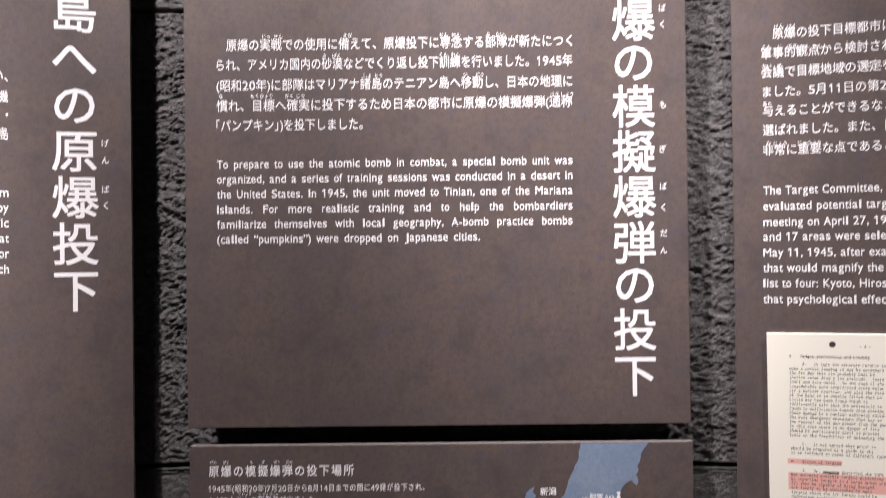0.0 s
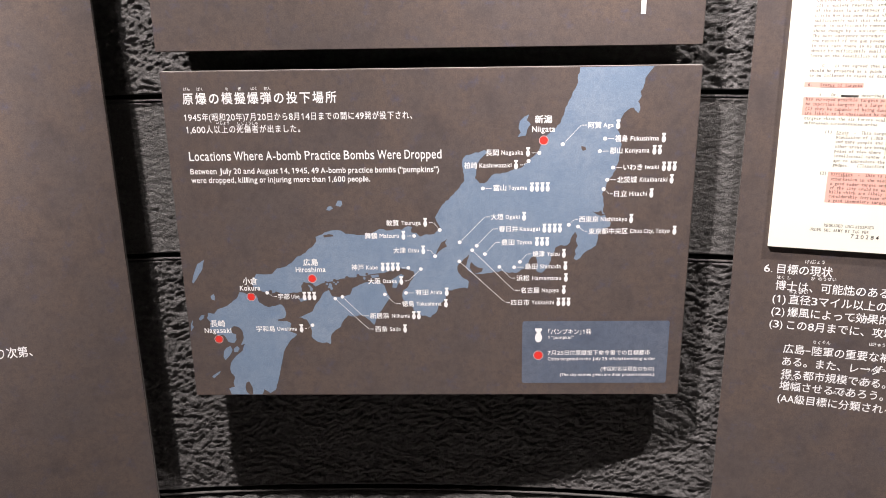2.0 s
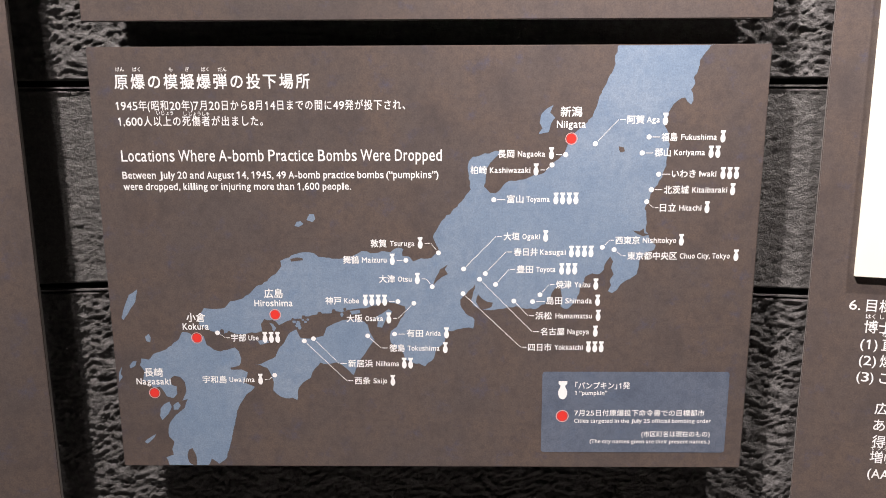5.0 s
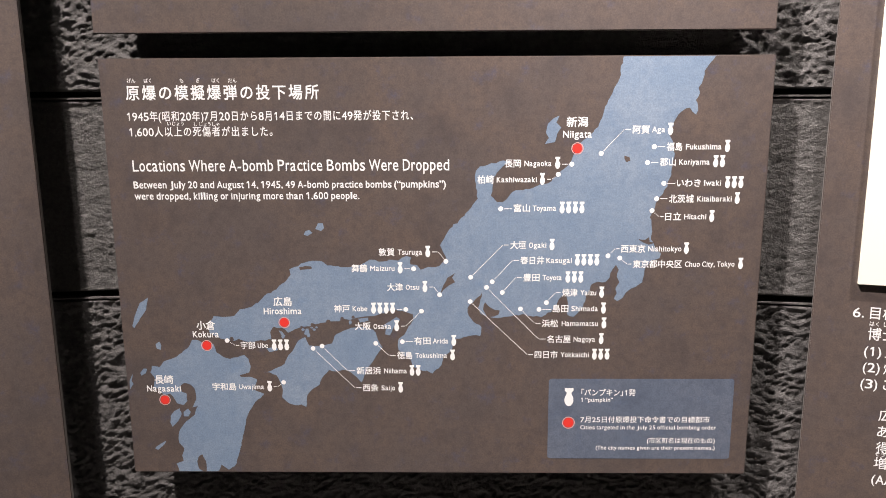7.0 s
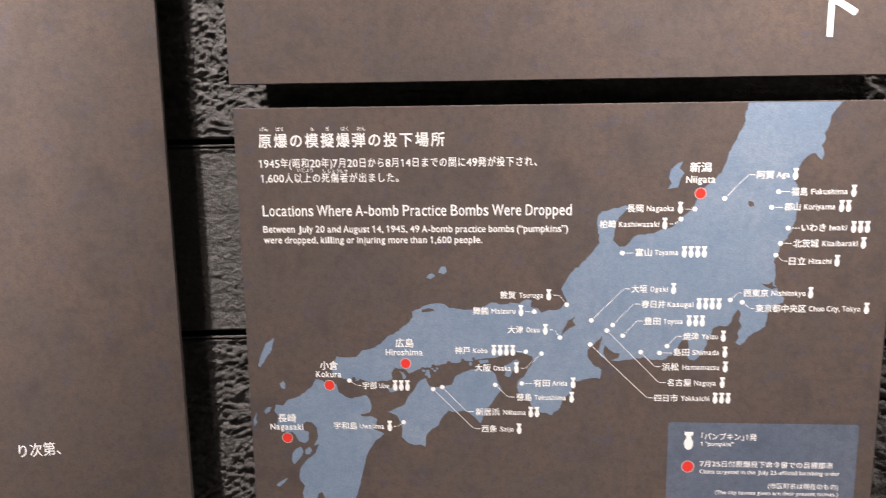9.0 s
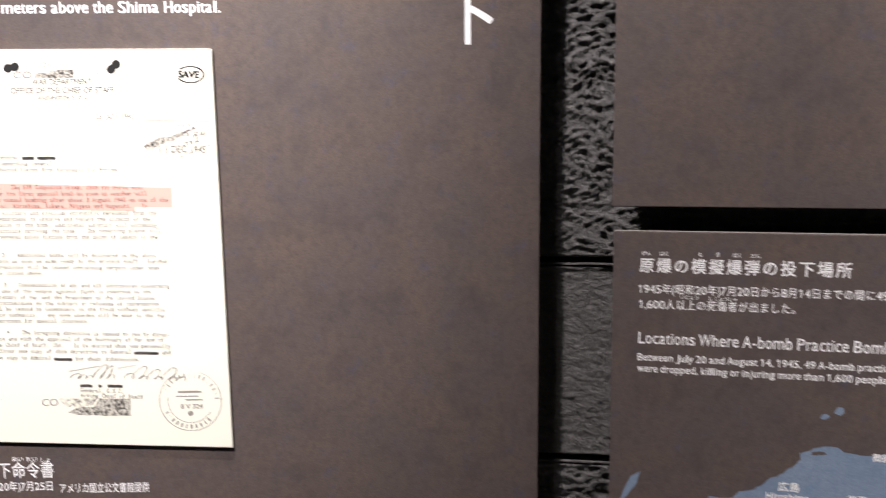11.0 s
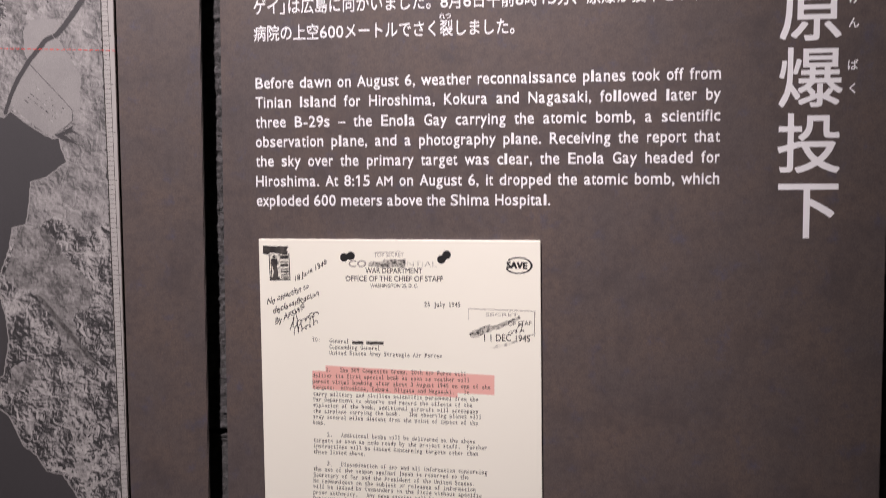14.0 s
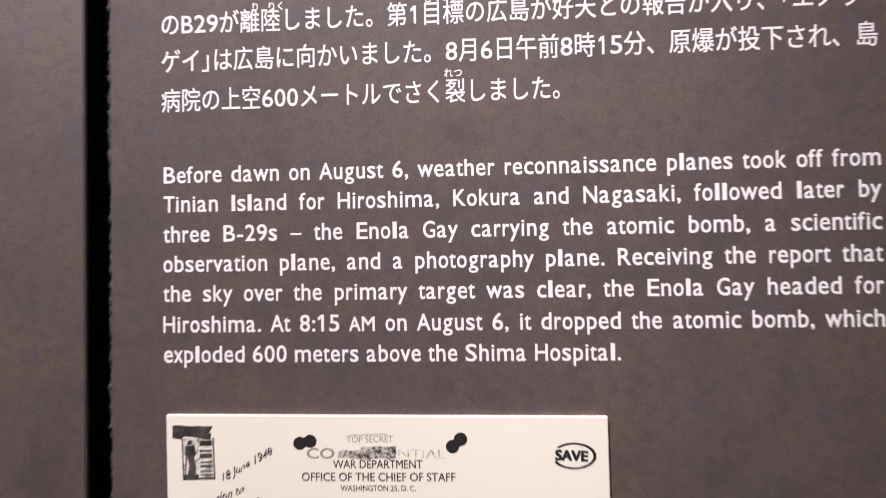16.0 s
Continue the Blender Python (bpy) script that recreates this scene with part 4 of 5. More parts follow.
line(map_panel, '「パンプキン」1発', 0.0908, 0.1477, 0.8720, 0.0085, 0.01, KEY_DEPTH)
line(map_panel, '1 “pumpkin”', 0.0904, 0.1243, 0.8637, 0.0066, 0.01, KEY_DEPTH)
line(map_panel, '7月25日付原爆投下命令書での目標都市', 0.0905, 0.2270, 0.8415, 0.0078, 0.01, KEY_DEPTH)
line(map_panel, 'Cities targeted in the July 25 official bombing order', 0.0907, 0.2341, 0.8325, 0.0064, 0.01, KEY_DEPTH)
line(map_panel, '(市区町名は現在のもの)', 0.1620, 0.2339, 0.8177, 0.0072, 0.01, KEY_DEPTH)
line(map_panel, '(The city names given are their present names.)', 0.1077, 0.2344, 0.8092, 0.0062, 0.01, KEY_DEPTH)


# ---- the letter and the typed page, mounted boards ----
def slab(corners, y0, y1, bevel=0.0006):
    """A board from its four face corners (u, z), from depth y0 to y1."""
    bm = bmesh.new()
    front = [bm.verts.new((u, y0, z)) for u, z in corners]
    back = [bm.verts.new((u, y1, z)) for u, z in corners]
    bm.faces.new(front)
    bm.faces.new(back[::-1])
    for i in range(4):
        j = (i + 1) % 4
        bm.faces.new((front[j], front[i], back[i], back[j]))
    bmesh.ops.recalc_face_normals(bm, faces=bm.faces)
    bmesh.ops.bevel(bm, geom=bm.edges[:], offset=bevel, segments=1, affect="EDGES")
    return bm


letter = empty("letter_reproduction", LEFT @ Matrix.Translation((0.0022, 0.0012, -0.0132)) @ Matrix.Diagonal((1.0105, 1, 1.0094, 1)), "cream reproduction of a typed letter, mounted on a text panel", "document", "documents")
part("board", slab([(-0.5772, 1.0133), (-0.2980, 1.0023), (-0.3022, 1.3950), (-0.5812, 1.3959)], -0.005, 0.0), PAPER, letter)
ink("highlight", [shape([(-0.5275, 1.2645), (-0.5275, 1.2462), (-0.3820, 1.2415), (-0.3820, 1.2460), (-0.3460, 1.2450), (-0.3460, 1.2642), (-0.5140, 1.2700), (-0.5140, 1.2645)])], PINK, letter, DOC + 0.00003, "pink highlighter over the first paragraph")
printed(letter, 'WAR DEPARTMENT', -0.4728, -0.4163, 1.3652, 0.0075, 0.2)
printed(letter, 'OFFICE OF THE CHIEF OF STAFF', -0.4928, -0.3959, 1.3571, 0.0075, 0.3)
printed(letter, 'WASHINGTON 25, D. C.', -0.4681, -0.4206, 1.3502, 0.0050, 0.4)
typed(letter, '25 July 1945', -0.4145, -0.3788, 1.3325, 0.0066, 0.5)
typed(letter, 'TO:', -0.5273, -0.5187, 1.2959, 0.0058, -0.8)
typed(letter, 'General ▄▄▄▄ ▄▄▄▄▄▄', -0.5099, -0.4551, 1.2949, 0.0058, -0.2)
typed(letter, 'Commanding General', -0.5100, -0.4585, 1.2890, 0.0058, -0.5)
typed(letter, 'United States Army Strategic Air Forces', -0.5100, -0.3970, 1.2832, 0.0058, -0.5)
typed(letter, '1.   The 509 Composite Group, 20th Air Force will', -0.5139, -0.3733, 1.2662, 0.0058, -0.5)
typed(letter, 'deliver its first special bomb as soon as weather will', -0.5276, -0.3701, 1.2600, 0.0058, -0.4)
typed(letter, 'permit visual bombing after about 3 August 1945 on one of the', -0.5277, -0.3497, 1.2541, 0.0058, -0.5)
typed(letter, 'targets:  Hiroshima, Kokura, Niigata and Nagasaki.   To', -0.5273, -0.3703, 1.2482, 0.0058, -0.5)
typed(letter, 'carry military and civilian scientific personnel from the', -0.5271, -0.3615, 1.2416, 0.0058, -0.5)
typed(letter, 'War Department to observe and record the effects of the', -0.5272, -0.3673, 1.2359, 0.0058, -0.6)
typed(letter, 'explosion of the bomb, additional aircraft will accompany', -0.5272, -0.3615, 1.2302, 0.0058, -0.7)
typed(letter, 'the airplane carrying the bomb.   The observing planes will', -0.5273, -0.3585, 1.2242, 0.0058, -0.4)
typed(letter, 'stay several miles distant from the point of impact of the', -0.5274, -0.3617, 1.2185, 0.0058, -0.6)
typed(letter, 'bomb.', -0.5275, -0.5143, 1.2127, 0.0058, -1.7)
typed(letter, '2.   Additional bombs will be delivered on the above', -0.5132, -0.3644, 1.2006, 0.0058, -0.8)
typed(letter, 'targets as soon as made ready by the project staff.  Further', -0.5273, -0.3529, 1.1947, 0.0058, -0.7)
typed(letter, 'instructions will be issued concerning targets other than', -0.5274, -0.3616, 1.1889, 0.0058, -0.9)
typed(letter, 'those listed above.', -0.5275, -0.4736, 1.1829, 0.0058, -0.6)
typed(letter, '3.   Dissemination of any and all information concerning', -0.5136, -0.3528, 1.1713, 0.0058, -1.1)
typed(letter, 'the use of the weapon against Japan is reserved to the', -0.5278, -0.3709, 1.1653, 0.0058, -0.9)
typed(letter, 'Secretary of War and the President of the United States.', -0.5278, -0.3646, 1.1592, 0.0058, -1.0)
typed(letter, 'No communiques on the subject or releases of information', -0.5279, -0.3641, 1.1534, 0.0058, -1.0)
typed(letter, 'will be issued by Commanders in the field without specific', -0.5280, -0.3582, 1.1476, 0.0058, -0.9)
typed(letter, 'prior authority.   Any news stories will be sent to the War', -0.5281, -0.3585, 1.1415, 0.0058, -0.9)
typed(letter, 'Department for special clearance.', -0.5282, -0.4324, 1.1356, 0.0058, -0.9)
typed(letter, '4.   The foregoing directive is issued to you by direc-', -0.5143, -0.3551, 1.1240, 0.0058, -1.6)
typed(letter, 'tion and with the approval of the Secretary of War and of', -0.5280, -0.3614, 1.1176, 0.0058, -1.1)
typed(letter, 'the Chief of Staff, USA.   It is desired that you personally', -0.5281, -0.3551, 1.1114, 0.0058, -1.2)
typed(letter, 'deliver one copy of this directive to General ▄▄▄▄▄▄▄▄ and', -0.5282, -0.3551, 1.1053, 0.0058, -1.2)
typed(letter, 'one copy to Admiral ▄▄▄▄▄▄ for their information.', -0.5283, -0.3849, 1.0989, 0.0058, -1.7)
typed(letter, '▄▄▄▄. ▄. ▄▄▄▄▄', -0.4462, -0.4042, 1.0699, 0.0058, -1.6)
typed(letter, 'General, G.S.C.', -0.4463, -0.4033, 1.0642, 0.0058, -2.3)
typed(letter, 'Acting Chief of Staff', -0.4464, -0.3846, 1.0591, 0.0058, -2.4)


def note(body, a, b, em):
    """A handwritten line from a to b."""
    tilt = math.degrees(math.atan2(b[1] - a[1], b[0] - a[0]))
    co, faces, layers = set_line(body, 0, math.hypot(b[0] - a[0], b[1] - a[1]), 0, em, 0.016, 0.0, outline)
    wave = em * (0.10 * np.sin(co[:, 0] / em * 5.3) + 0.07 * np.sin(co[:, 0] / em * 11.0 + 1.3))
    co = np.stack([co[:, 0] + 0.55 * co[:, 1] + 0.4 * wave, co[:, 1] * (0.95 + 0.18 * np.sin(co[:, 0] / em * 1.9)) + 0.8 * wave], -1)
    c, s = math.cos(radians(tilt)), math.sin(radians(tilt))
    return np.stack([a[0] + co[:, 0] * c - co[:, 1] * s, a[1] + co[:, 0] * s + co[:, 1] * c], -1), faces, layers


def cursive(a, b, height, letters, w, seed, slant=0.5):
    """An unreadable line of joined-up writing: loops of uneven height along a to b."""
    rng = random.Random(seed)
    length = math.hypot(b[0] - a[0], b[1] - a[1])
    c, s = (b[0] - a[0]) / length, (b[1] - a[1]) / length
    pts = []
    for n in range(letters):
        tall = height * (rng.uniform(1.5, 2.3) if rng.random() < 0.28 else rng.uniform(0.45, 0.8))
        back = rng.uniform(0.1, 0.5) * length / letters
        for k in range(9):
            p = 2 * math.pi * k / 9
            x = (n + k / 9) * length / letters - back * math.sin(p)
            y = tall * (0.5 - 0.5 * math.cos(p)) + rng.uniform(-0.04, 0.04) * height
            x += slant * y
            pts.append((a[0] + x * c - y * s, a[1] + x * s + y * c))
    return [stroke(p, q, w * rng.uniform(0.55, 1.35)) for p, q in zip(pts, pts[1:])]


def arc(u, z, r, w, a0, a1):
    """Part of a ring, from angle a0 to a1."""
    pts = [(u + r * math.cos(radians(a)), z + r * math.sin(radians(a))) for a in np.linspace(a0, a1, 28)]
    return [stroke(p, q, w) for p, q in zip(pts, pts[1:])]


def ragged(points, seed, rough=0.0007):
    return shape(coast(points, rough, seed))


ink("handwritten_note", [note("18 June 1948", (-0.5440, 1.3560), (-0.5118, 1.3735), 0.0066), note("No objection to", (-0.5730, 1.3325), (-0.5300, 1.3500), 0.0078),
                         note("declassification", (-0.5672, 1.3237), (-0.5199, 1.3425), 0.0078), note("By AFSWP", (-0.5648, 1.3130), (-0.5347, 1.3285), 0.0078)], BLACK, letter, DOC)
ink("note_signature", cursive((-0.5465, 1.3075), (-0.5215, 1.3205), 0.0062, 6, 0.0009, 3) + cursive((-0.5455, 1.3000), (-0.5215, 1.3120), 0.0048, 6, 0.0009, 4) + [stroke((-0.5500, 1.3050), (-0.5455, 1.3170), 0.0009)], BLACK, letter, DOC)
ink("signature", cursive((-0.4545, 1.0765), (-0.4130, 1.0750), 0.0068, 6, 0.0007, 5, 0.7) + cursive((-0.4020, 1.0760), (-0.3440, 1.0722), 0.0066, 8, 0.0006, 25, 0.7) + [stroke((-0.4560, 1.0835), (-0.4260, 1.0885), 0.0006), stroke((-0.4080, 1.0860), (-0.3900, 1.0890), 0.0005)], BLACK, letter, DOC)
EMBLEM_TILT = Matrix.Rotation(radians(2.0), 2)


def leaning(pieces):
    """Pieces of the emblem, turned a little about its middle."""
    out = []
    for co, fs, *rest in pieces:
        out.append(([tuple(EMBLEM_TILT @ (Vector(p) - Vector((-0.5598, 1.3675))) + Vector((-0.5598, 1.3675))) for p in co], fs, *rest))
    return out


ink("emblem", leaning([quad(-0.5705, -0.5492, 1.3546, 1.3812)]), BLACK, letter, DOC, "small black printed emblem")
ink("emblem_ground", leaning([quad(-0.5696, -0.5501, 1.3562, 1.3812)]), FAINT, letter, DOC - 0.000030)
ink("emblem_figure", leaning([disc(-0.5652, 1.3783, 0.0016, n=10), shape([(-0.5682, 1.3762), (-0.5622, 1.3768), (-0.5612, 1.3715), (-0.5626, 1.3690), (-0.5616, 1.3620), (-0.5622, 1.3572), (-0.5672, 1.3570), (-0.5660, 1.3640), (-0.5670, 1.3690), (-0.5688, 1.3710)]),
                              stroke((-0.5690, 1.3575), (-0.5668, 1.3770), 0.0009), quad(-0.5696, -0.5600, 1.3562, 1.3582)]), BLACK, letter, DOC - 0.000060)
ink("emblem_writing", leaning([quad(-0.5588, -0.5507, z, z + h) for z, h in ((1.3760, 0.0034), (1.3722, 0.0014), (1.3682, 0.0030), (1.3652, 0.0010), (1.3624, 0.0016), (1.3596, 0.0010), (1.3572, 0.0010))]), BLACK, letter, DOC - 0.000060)
ink("ink_block", [ragged([(-0.5770, 1.3812), (-0.5715, 1.3802), (-0.5690, 1.3822), (-0.5600, 1.3812), (-0.5520, 1.3800), (-0.5512, 1.3835), (-0.5525, 1.3850), (-0.5502, 1.3888), (-0.5640, 1.3886), (-0.5768, 1.3893)], 31, 0.0003)], BLACK, letter, DOC - 0.000090)
for u, t in ((-0.4906, 12), (-0.3949, 42)):
    c, s = math.cos(radians(t)) * 0.0034, math.sin(radians(t)) * 0.0034
    ink("pin_mark", [disc(u - c, 1.3787 - s, 0.0042, n=16), disc(u + c, 1.3787 + s, 0.0042, n=16), stroke((u - c, 1.3787 - s), (u + c, 1.3787 + s), 0.0060)], JOINT, letter, DOC)
ink("save_stamp", arc(-0.3231, 1.3711, 0.0001, 0.0001, 0, 10) + [([(-0.3231 + (u + 0.3231) * 1.0, 1.3711 + (z - 1.3711) * 0.60) for u, z in co], fs) for co, fs in arc(-0.3231, 1.3711, 0.0126, 0.0020, -155, 140)]
    + [set_line("SAVE", -0.3345, -0.3145, 1.3716, 0.0086, 0.045, -2.0, outline)], JOINT, letter, DOC)
ink("secret_stamp", [stroke((-0.3713, 1.3288), (-0.3073, 1.3272), 0.0006), stroke((-0.3713, 1.3288), (-0.3710, 1.3180), 0.0003), stroke((-0.3073, 1.3272), (-0.3078, 1.3030), 0.0009),
                     set_line("SECRET", -0.3545, -0.3235, 1.3234, 0.0044, 0.0, 0.0, outline)], STAMP_GREY, letter, DOC)
ink("date_stamp", [set_line("1 1 DEC", -0.3560, -0.3300, 1.3008, 0.0098, 0.01, 1.0, outline), set_line("1945", -0.3255, -0.3118, 1.3008, 0.0090, 0.008, -1.0, outline)], BLACK, letter, DOC - 0.000060)
ink("struck_out_line", [ragged([(-0.3705, 1.3045), (-0.3560, 1.3120), (-0.3400, 1.3150), (-0.3220, 1.3235), (-0.3205, 1.3205), (-0.3330, 1.3135), (-0.3500, 1.3065), (-0.3640, 1.3010), (-0.3680, 1.3005)], 32, 0.0011)], BLOTCH, letter, DOC - 0.000030, "smudged black stroke")
ink("struck_out_line", [ragged([(-0.3510, 1.2915), (-0.3400, 1.2945), (-0.3260, 1.2985), (-0.3060, 1.3068), (-0.3068, 1.3050), (-0.3260, 1.2965), (-0.3420, 1.2905)], 33, 0.0009)], FAINT, letter, DOC - 0.000030, "faint smudged stroke")
ink("stamp_writing", [set_line("OF STAF", -0.3330, -0.3105, 1.3150, 0.0060, 0.004, 2.0, outline)] + cursive((-0.3330, 1.3045), (-0.3180, 1.3065), 0.0050, 4, 0.0008, 9), BLACK, letter, DOC - 0.000060)
ink("faded_stamp", [set_line("CO", -0.4895, -0.4718, 1.3718, 0.0092, 0.012, 0.0, outline), set_line("TOP SECRET", -0.4640, -0.4345, 1.3806, 0.0058, 0.0, 1.0, outline), stroke((-0.4620, 1.3832), (-0.4380, 1.3840), 0.0004)], STAMP_GREY, letter, DOC)
ink("faded_stamp", [set_line("DENTIAL", -0.4450, -0.4020, 1.3718, 0.0078, 0.0, 0.0, outline)], FAINT, letter, DOC)
ink("stamp_smudge", [ragged([(-0.4700, 1.3690), (-0.4600, 1.3685), (-0.4330, 1.3690), (-0.4330, 1.3765), (-0.4540, 1.3762), (-0.4560, 1.3740), (-0.4690, 1.3735)], 34, 0.0006)], BLOTCH, letter, DOC - 0.000030)
ink("faded_stamp", [set_line("CO", -0.4850, -0.4690, 1.0520, 0.0105, 0.008, 0.0, outline)], STAMP_GREY, letter, DOC)
ink("stamp_smudge", [ragged([(-0.4480, 1.0470), (-0.4340, 1.0462), (-0.4280, 1.0556), (-0.3978, 1.0550), (-0.3978, 1.0368), (-0.4250, 1.0376), (-0.4480, 1.0385), (-0.4600, 1.0415)], 35, 0.0005)], BLOTCH, letter, DOC - 0.000030)
ink("stamp_smudge", [ragged([(-0.4690, 1.0552), (-0.4300, 1.0556), (-0.4345, 1.0470), (-0.4600, 1.0470)], 36, 0.0008)], FAINT, letter, DOC)
seal = arc(-0.3381, 1.0517, 0.0308, 0.0007, 120, 385) + arc(-0.3381, 1.0517, 0.0308, 0.0004, 25, 70) + arc(-0.3381, 1.0517, 0.0224, 0.0006, 170, 330)
for i in range(34):
    if i in (7, 8, 9, 10, 22, 23, 24, 25):
        continue
    a = math.radians(90 + i * 360 / 34)
    c, s = math.cos(a), math.sin(a)
    seal.append(stroke((-0.3381 + c * 0.0245, 1.0517 + s * 0.0245), (-0.3381 + c * 0.0286, 1.0517 + s * 0.0286), 0.0019 if 11 < i < 22 and i % 4 else 0.0012 if i % 3 else 0.0003))
seal += [quad(-0.3500, -0.3270, 1.0600, 1.0622), quad(-0.3520, -0.3300, 1.0560, 1.0572), quad(-0.3430, -0.3260, 1.0522, 1.0536), set_line("8 V 324", -0.3480, -0.3260, 1.0462, 0.0066, 0.02, 0.0, outline), disc(-0.3385, 1.0388, 0.0028, n=8)]
ink("round_seal", seal, STAMP_GREY, letter, DOC)
ink("pencil_note", cursive((-0.5500, 1.0520), (-0.5250, 1.0545), 0.003, 6, 0.0003, 17), FAINT, letter, DOC)

page = empty("page_reproduction", RIGHT @ Matrix.Translation((0.0005, 0.0012, -0.0064)) @ Matrix.Diagonal((1.0083, 1, 1.0043, 1)), "cream typed page with pink highlights, mounted on a text panel", "document", "documents")
part("board", slab([(0.0373, 0.9925), (0.3260, 0.9925), (0.3260, 1.3593), (0.0359, 1.3593)], -0.005, 0.0), PAPER, page)
ink("punch_hole", [disc(0.1133, 1.3455, 0.0038)], BLACK, page, DOC)
for u0, u1, z0, z1 in ((0.0586, 0.1225, 1.1922, 1.1985), (0.0593, 0.2750, 1.1590, 1.1810), (0.0962, 0.2100, 1.0535, 1.0920)):
    ink("highlight", [quad(u0, u1, z0, z1)], PINK, page, DOC + 0.00003, "pink highlighter over typed lines")
ink("underline", [quad(0.0760, 0.1170, 1.1922, 1.1926), quad(0.0998, 0.1130, 1.1370, 1.1374), quad(0.0993, 0.1235, 1.0866, 1.0870), quad(0.0760, 0.1560, 1.3285, 1.3289)], BLACK, page, DOC)
typed(page, '- 4 -', 0.1443, None, 1.3437, 0.0052, 0)
typed(page, '5.   Gadget Jettisoning and Landing', 0.0621, None, 1.3301, 0.0052, 0)
typed(page, 'B.   In case the aircraft returns to', 0.0778, None, 1.3202, 0.0052, 0)
typed(page, 'make a normal landing it may be necessary', 0.0623, None, 1.3142, 0.0052, 0)
typed(page, 'the Fat Man this can probably best be', 0.0623, None, 1.3085, 0.0052, 0)
typed(page, 'shallow water from a low altitude.  Tests', 0.0622, None, 1.3028, 0.0052, 0)
typed(page, 'inert and live units.  In the case of the', 0.0621, None, 1.2972, 0.0052, 0)
typed(page, 'considerably more complicated since water', 0.0620, None, 1.2915, 0.0052, 0)
typed(page, 'off a nuclear reaction, and also the fact', 0.0619, None, 1.2858, 0.0052, 0)
typed(page, 'of the base is so densely filled that no', 0.0618, None, 1.2801, 0.0052, 0)
typed(page, 'Little Boy has been found which is', 0.0618, None, 1.2744, 0.0052, 0)
typed(page, 'sufficiently soft that the projectile is', 0.0617, None, 1.2688, 0.0052, 0)
typed(page, 'which is sufficiently remote from extreme', 0.0616, None, 1.2631, 0.0052, 0)
typed(page, 'whose damage by a nuclear explosion would', 0.0615, None, 1.2574, 0.0052, 0)
typed(page, 'The best emergency procedure that has so', 0.0614, None, 1.2517, 0.0052, 0)
typed(page, 'the removal of the gun powder from the gun', 0.0614, None, 1.2460, 0.0052, 0)
typed(page, 'In this case there is no danger of fire', 0.0613, None, 1.2404, 0.0052, 0)
typed(page, 'should be sufficiently small to prevent', 0.0612, None, 1.2347, 0.0052, 0)
typed(page, 'Tests on the feasibility of unloading the', 0.0611, None, 1.2290, 0.0052, 0)
typed(page, 'C.   It was agreed that prior to', 0.0756, None, 1.2179, 0.0052, 0)
typed(page, 'should be prepared as a guide to the', 0.0623, None, 1.2120, 0.0052, 0)
typed(page, 'to be followed in cases of different types', 0.0626, None, 1.2064, 0.0052, 0)
typed(page, '6.   Status of Targets', 0.0624, None, 1.1954, 0.0052, 0)
typed(page, 'A.   Dr. ▄▄▄▄▄▄▄ described the work', 0.0759, None, 1.1839, 0.0052, 0)
typed(page, 'has surveyed possible targets possessing', 0.0621, None, 1.1786, 0.0052, 0)
typed(page, 'be important targets in a large urban area', 0.0623, None, 1.1730, 0.0052, 0)
typed(page, '(2) they be capable of being damaged', 0.0624, None, 1.1674, 0.0052, 0)
typed(page, 'are likely to be unattacked by next', 0.0623, None, 1.1619, 0.0052, 0)
typed(page, 'targets which the Air Forces would be', 0.0624, None, 1.1560, 0.0052, 0)
typed(page, 'unforeseen circumstances arise.  The', 0.0626, None, 1.1504, 0.0052, 0)
typed(page, '(1)', 0.0872, None, 1.1404, 0.0052, 0)
typed(page, 'Kyoto  -  This target is', 0.1002, None, 1.1401, 0.0052, 0)
typed(page, 'population of 1,000,000.', 0.0999, None, 1.1345, 0.0052, 0)
typed(page, 'and many people and industries', 0.1001, None, 1.1289, 0.0052, 0)
typed(page, 'other areas are being destroyed', 0.1000, None, 1.1232, 0.0052, 0)
typed(page, 'point of view there is the', 0.1002, None, 1.1175, 0.0052, 0)
typed(page, 'intellectual center for', 0.1002, None, 1.1118, 0.0052, 0)
typed(page, 'apt to appreciate the', 0.1001, None, 1.1061, 0.0052, 0)
typed(page, 'gadget.   (Classified as an', 0.1001, None, 1.1006, 0.0052, 0)
typed(page, '(2)', 0.0869, None, 1.0900, 0.0052, 0)
typed(page, 'Hiroshima  -  This is an', 0.0997, None, 1.0896, 0.0052, 0)
typed(page, 'embarkation in the middle', 0.0999, None, 1.0835, 0.0052, 0)
typed(page, 'a good radar target and it', 0.0998, None, 1.0777, 0.0052, 0)
typed(page, 'of the city could be extensively', 0.1000, None, 1.0724, 0.0052, 0)
typed(page, 'hills which are likely to', 0.1000, None, 1.0672, 0.0052, 0)
typed(page, 'considerably increase the', 0.1000, None, 1.0619, 0.0052, 0)
typed(page, 'a good incendiary target.', 0.1000, None, 1.0566, 0.0052, 0)
typed(page, 'REGRADED UNCLASSIFIED', 0.0990, None, 1.0249, 0.0052, 0)
typed(page, 'ORDER SEC ARMY BY TAG PER', 0.0834, None, 1.0187, 0.0052, 0)
typed(page, '720284', 0.1295, 0.1630, 1.0125, 0.0072, 0)


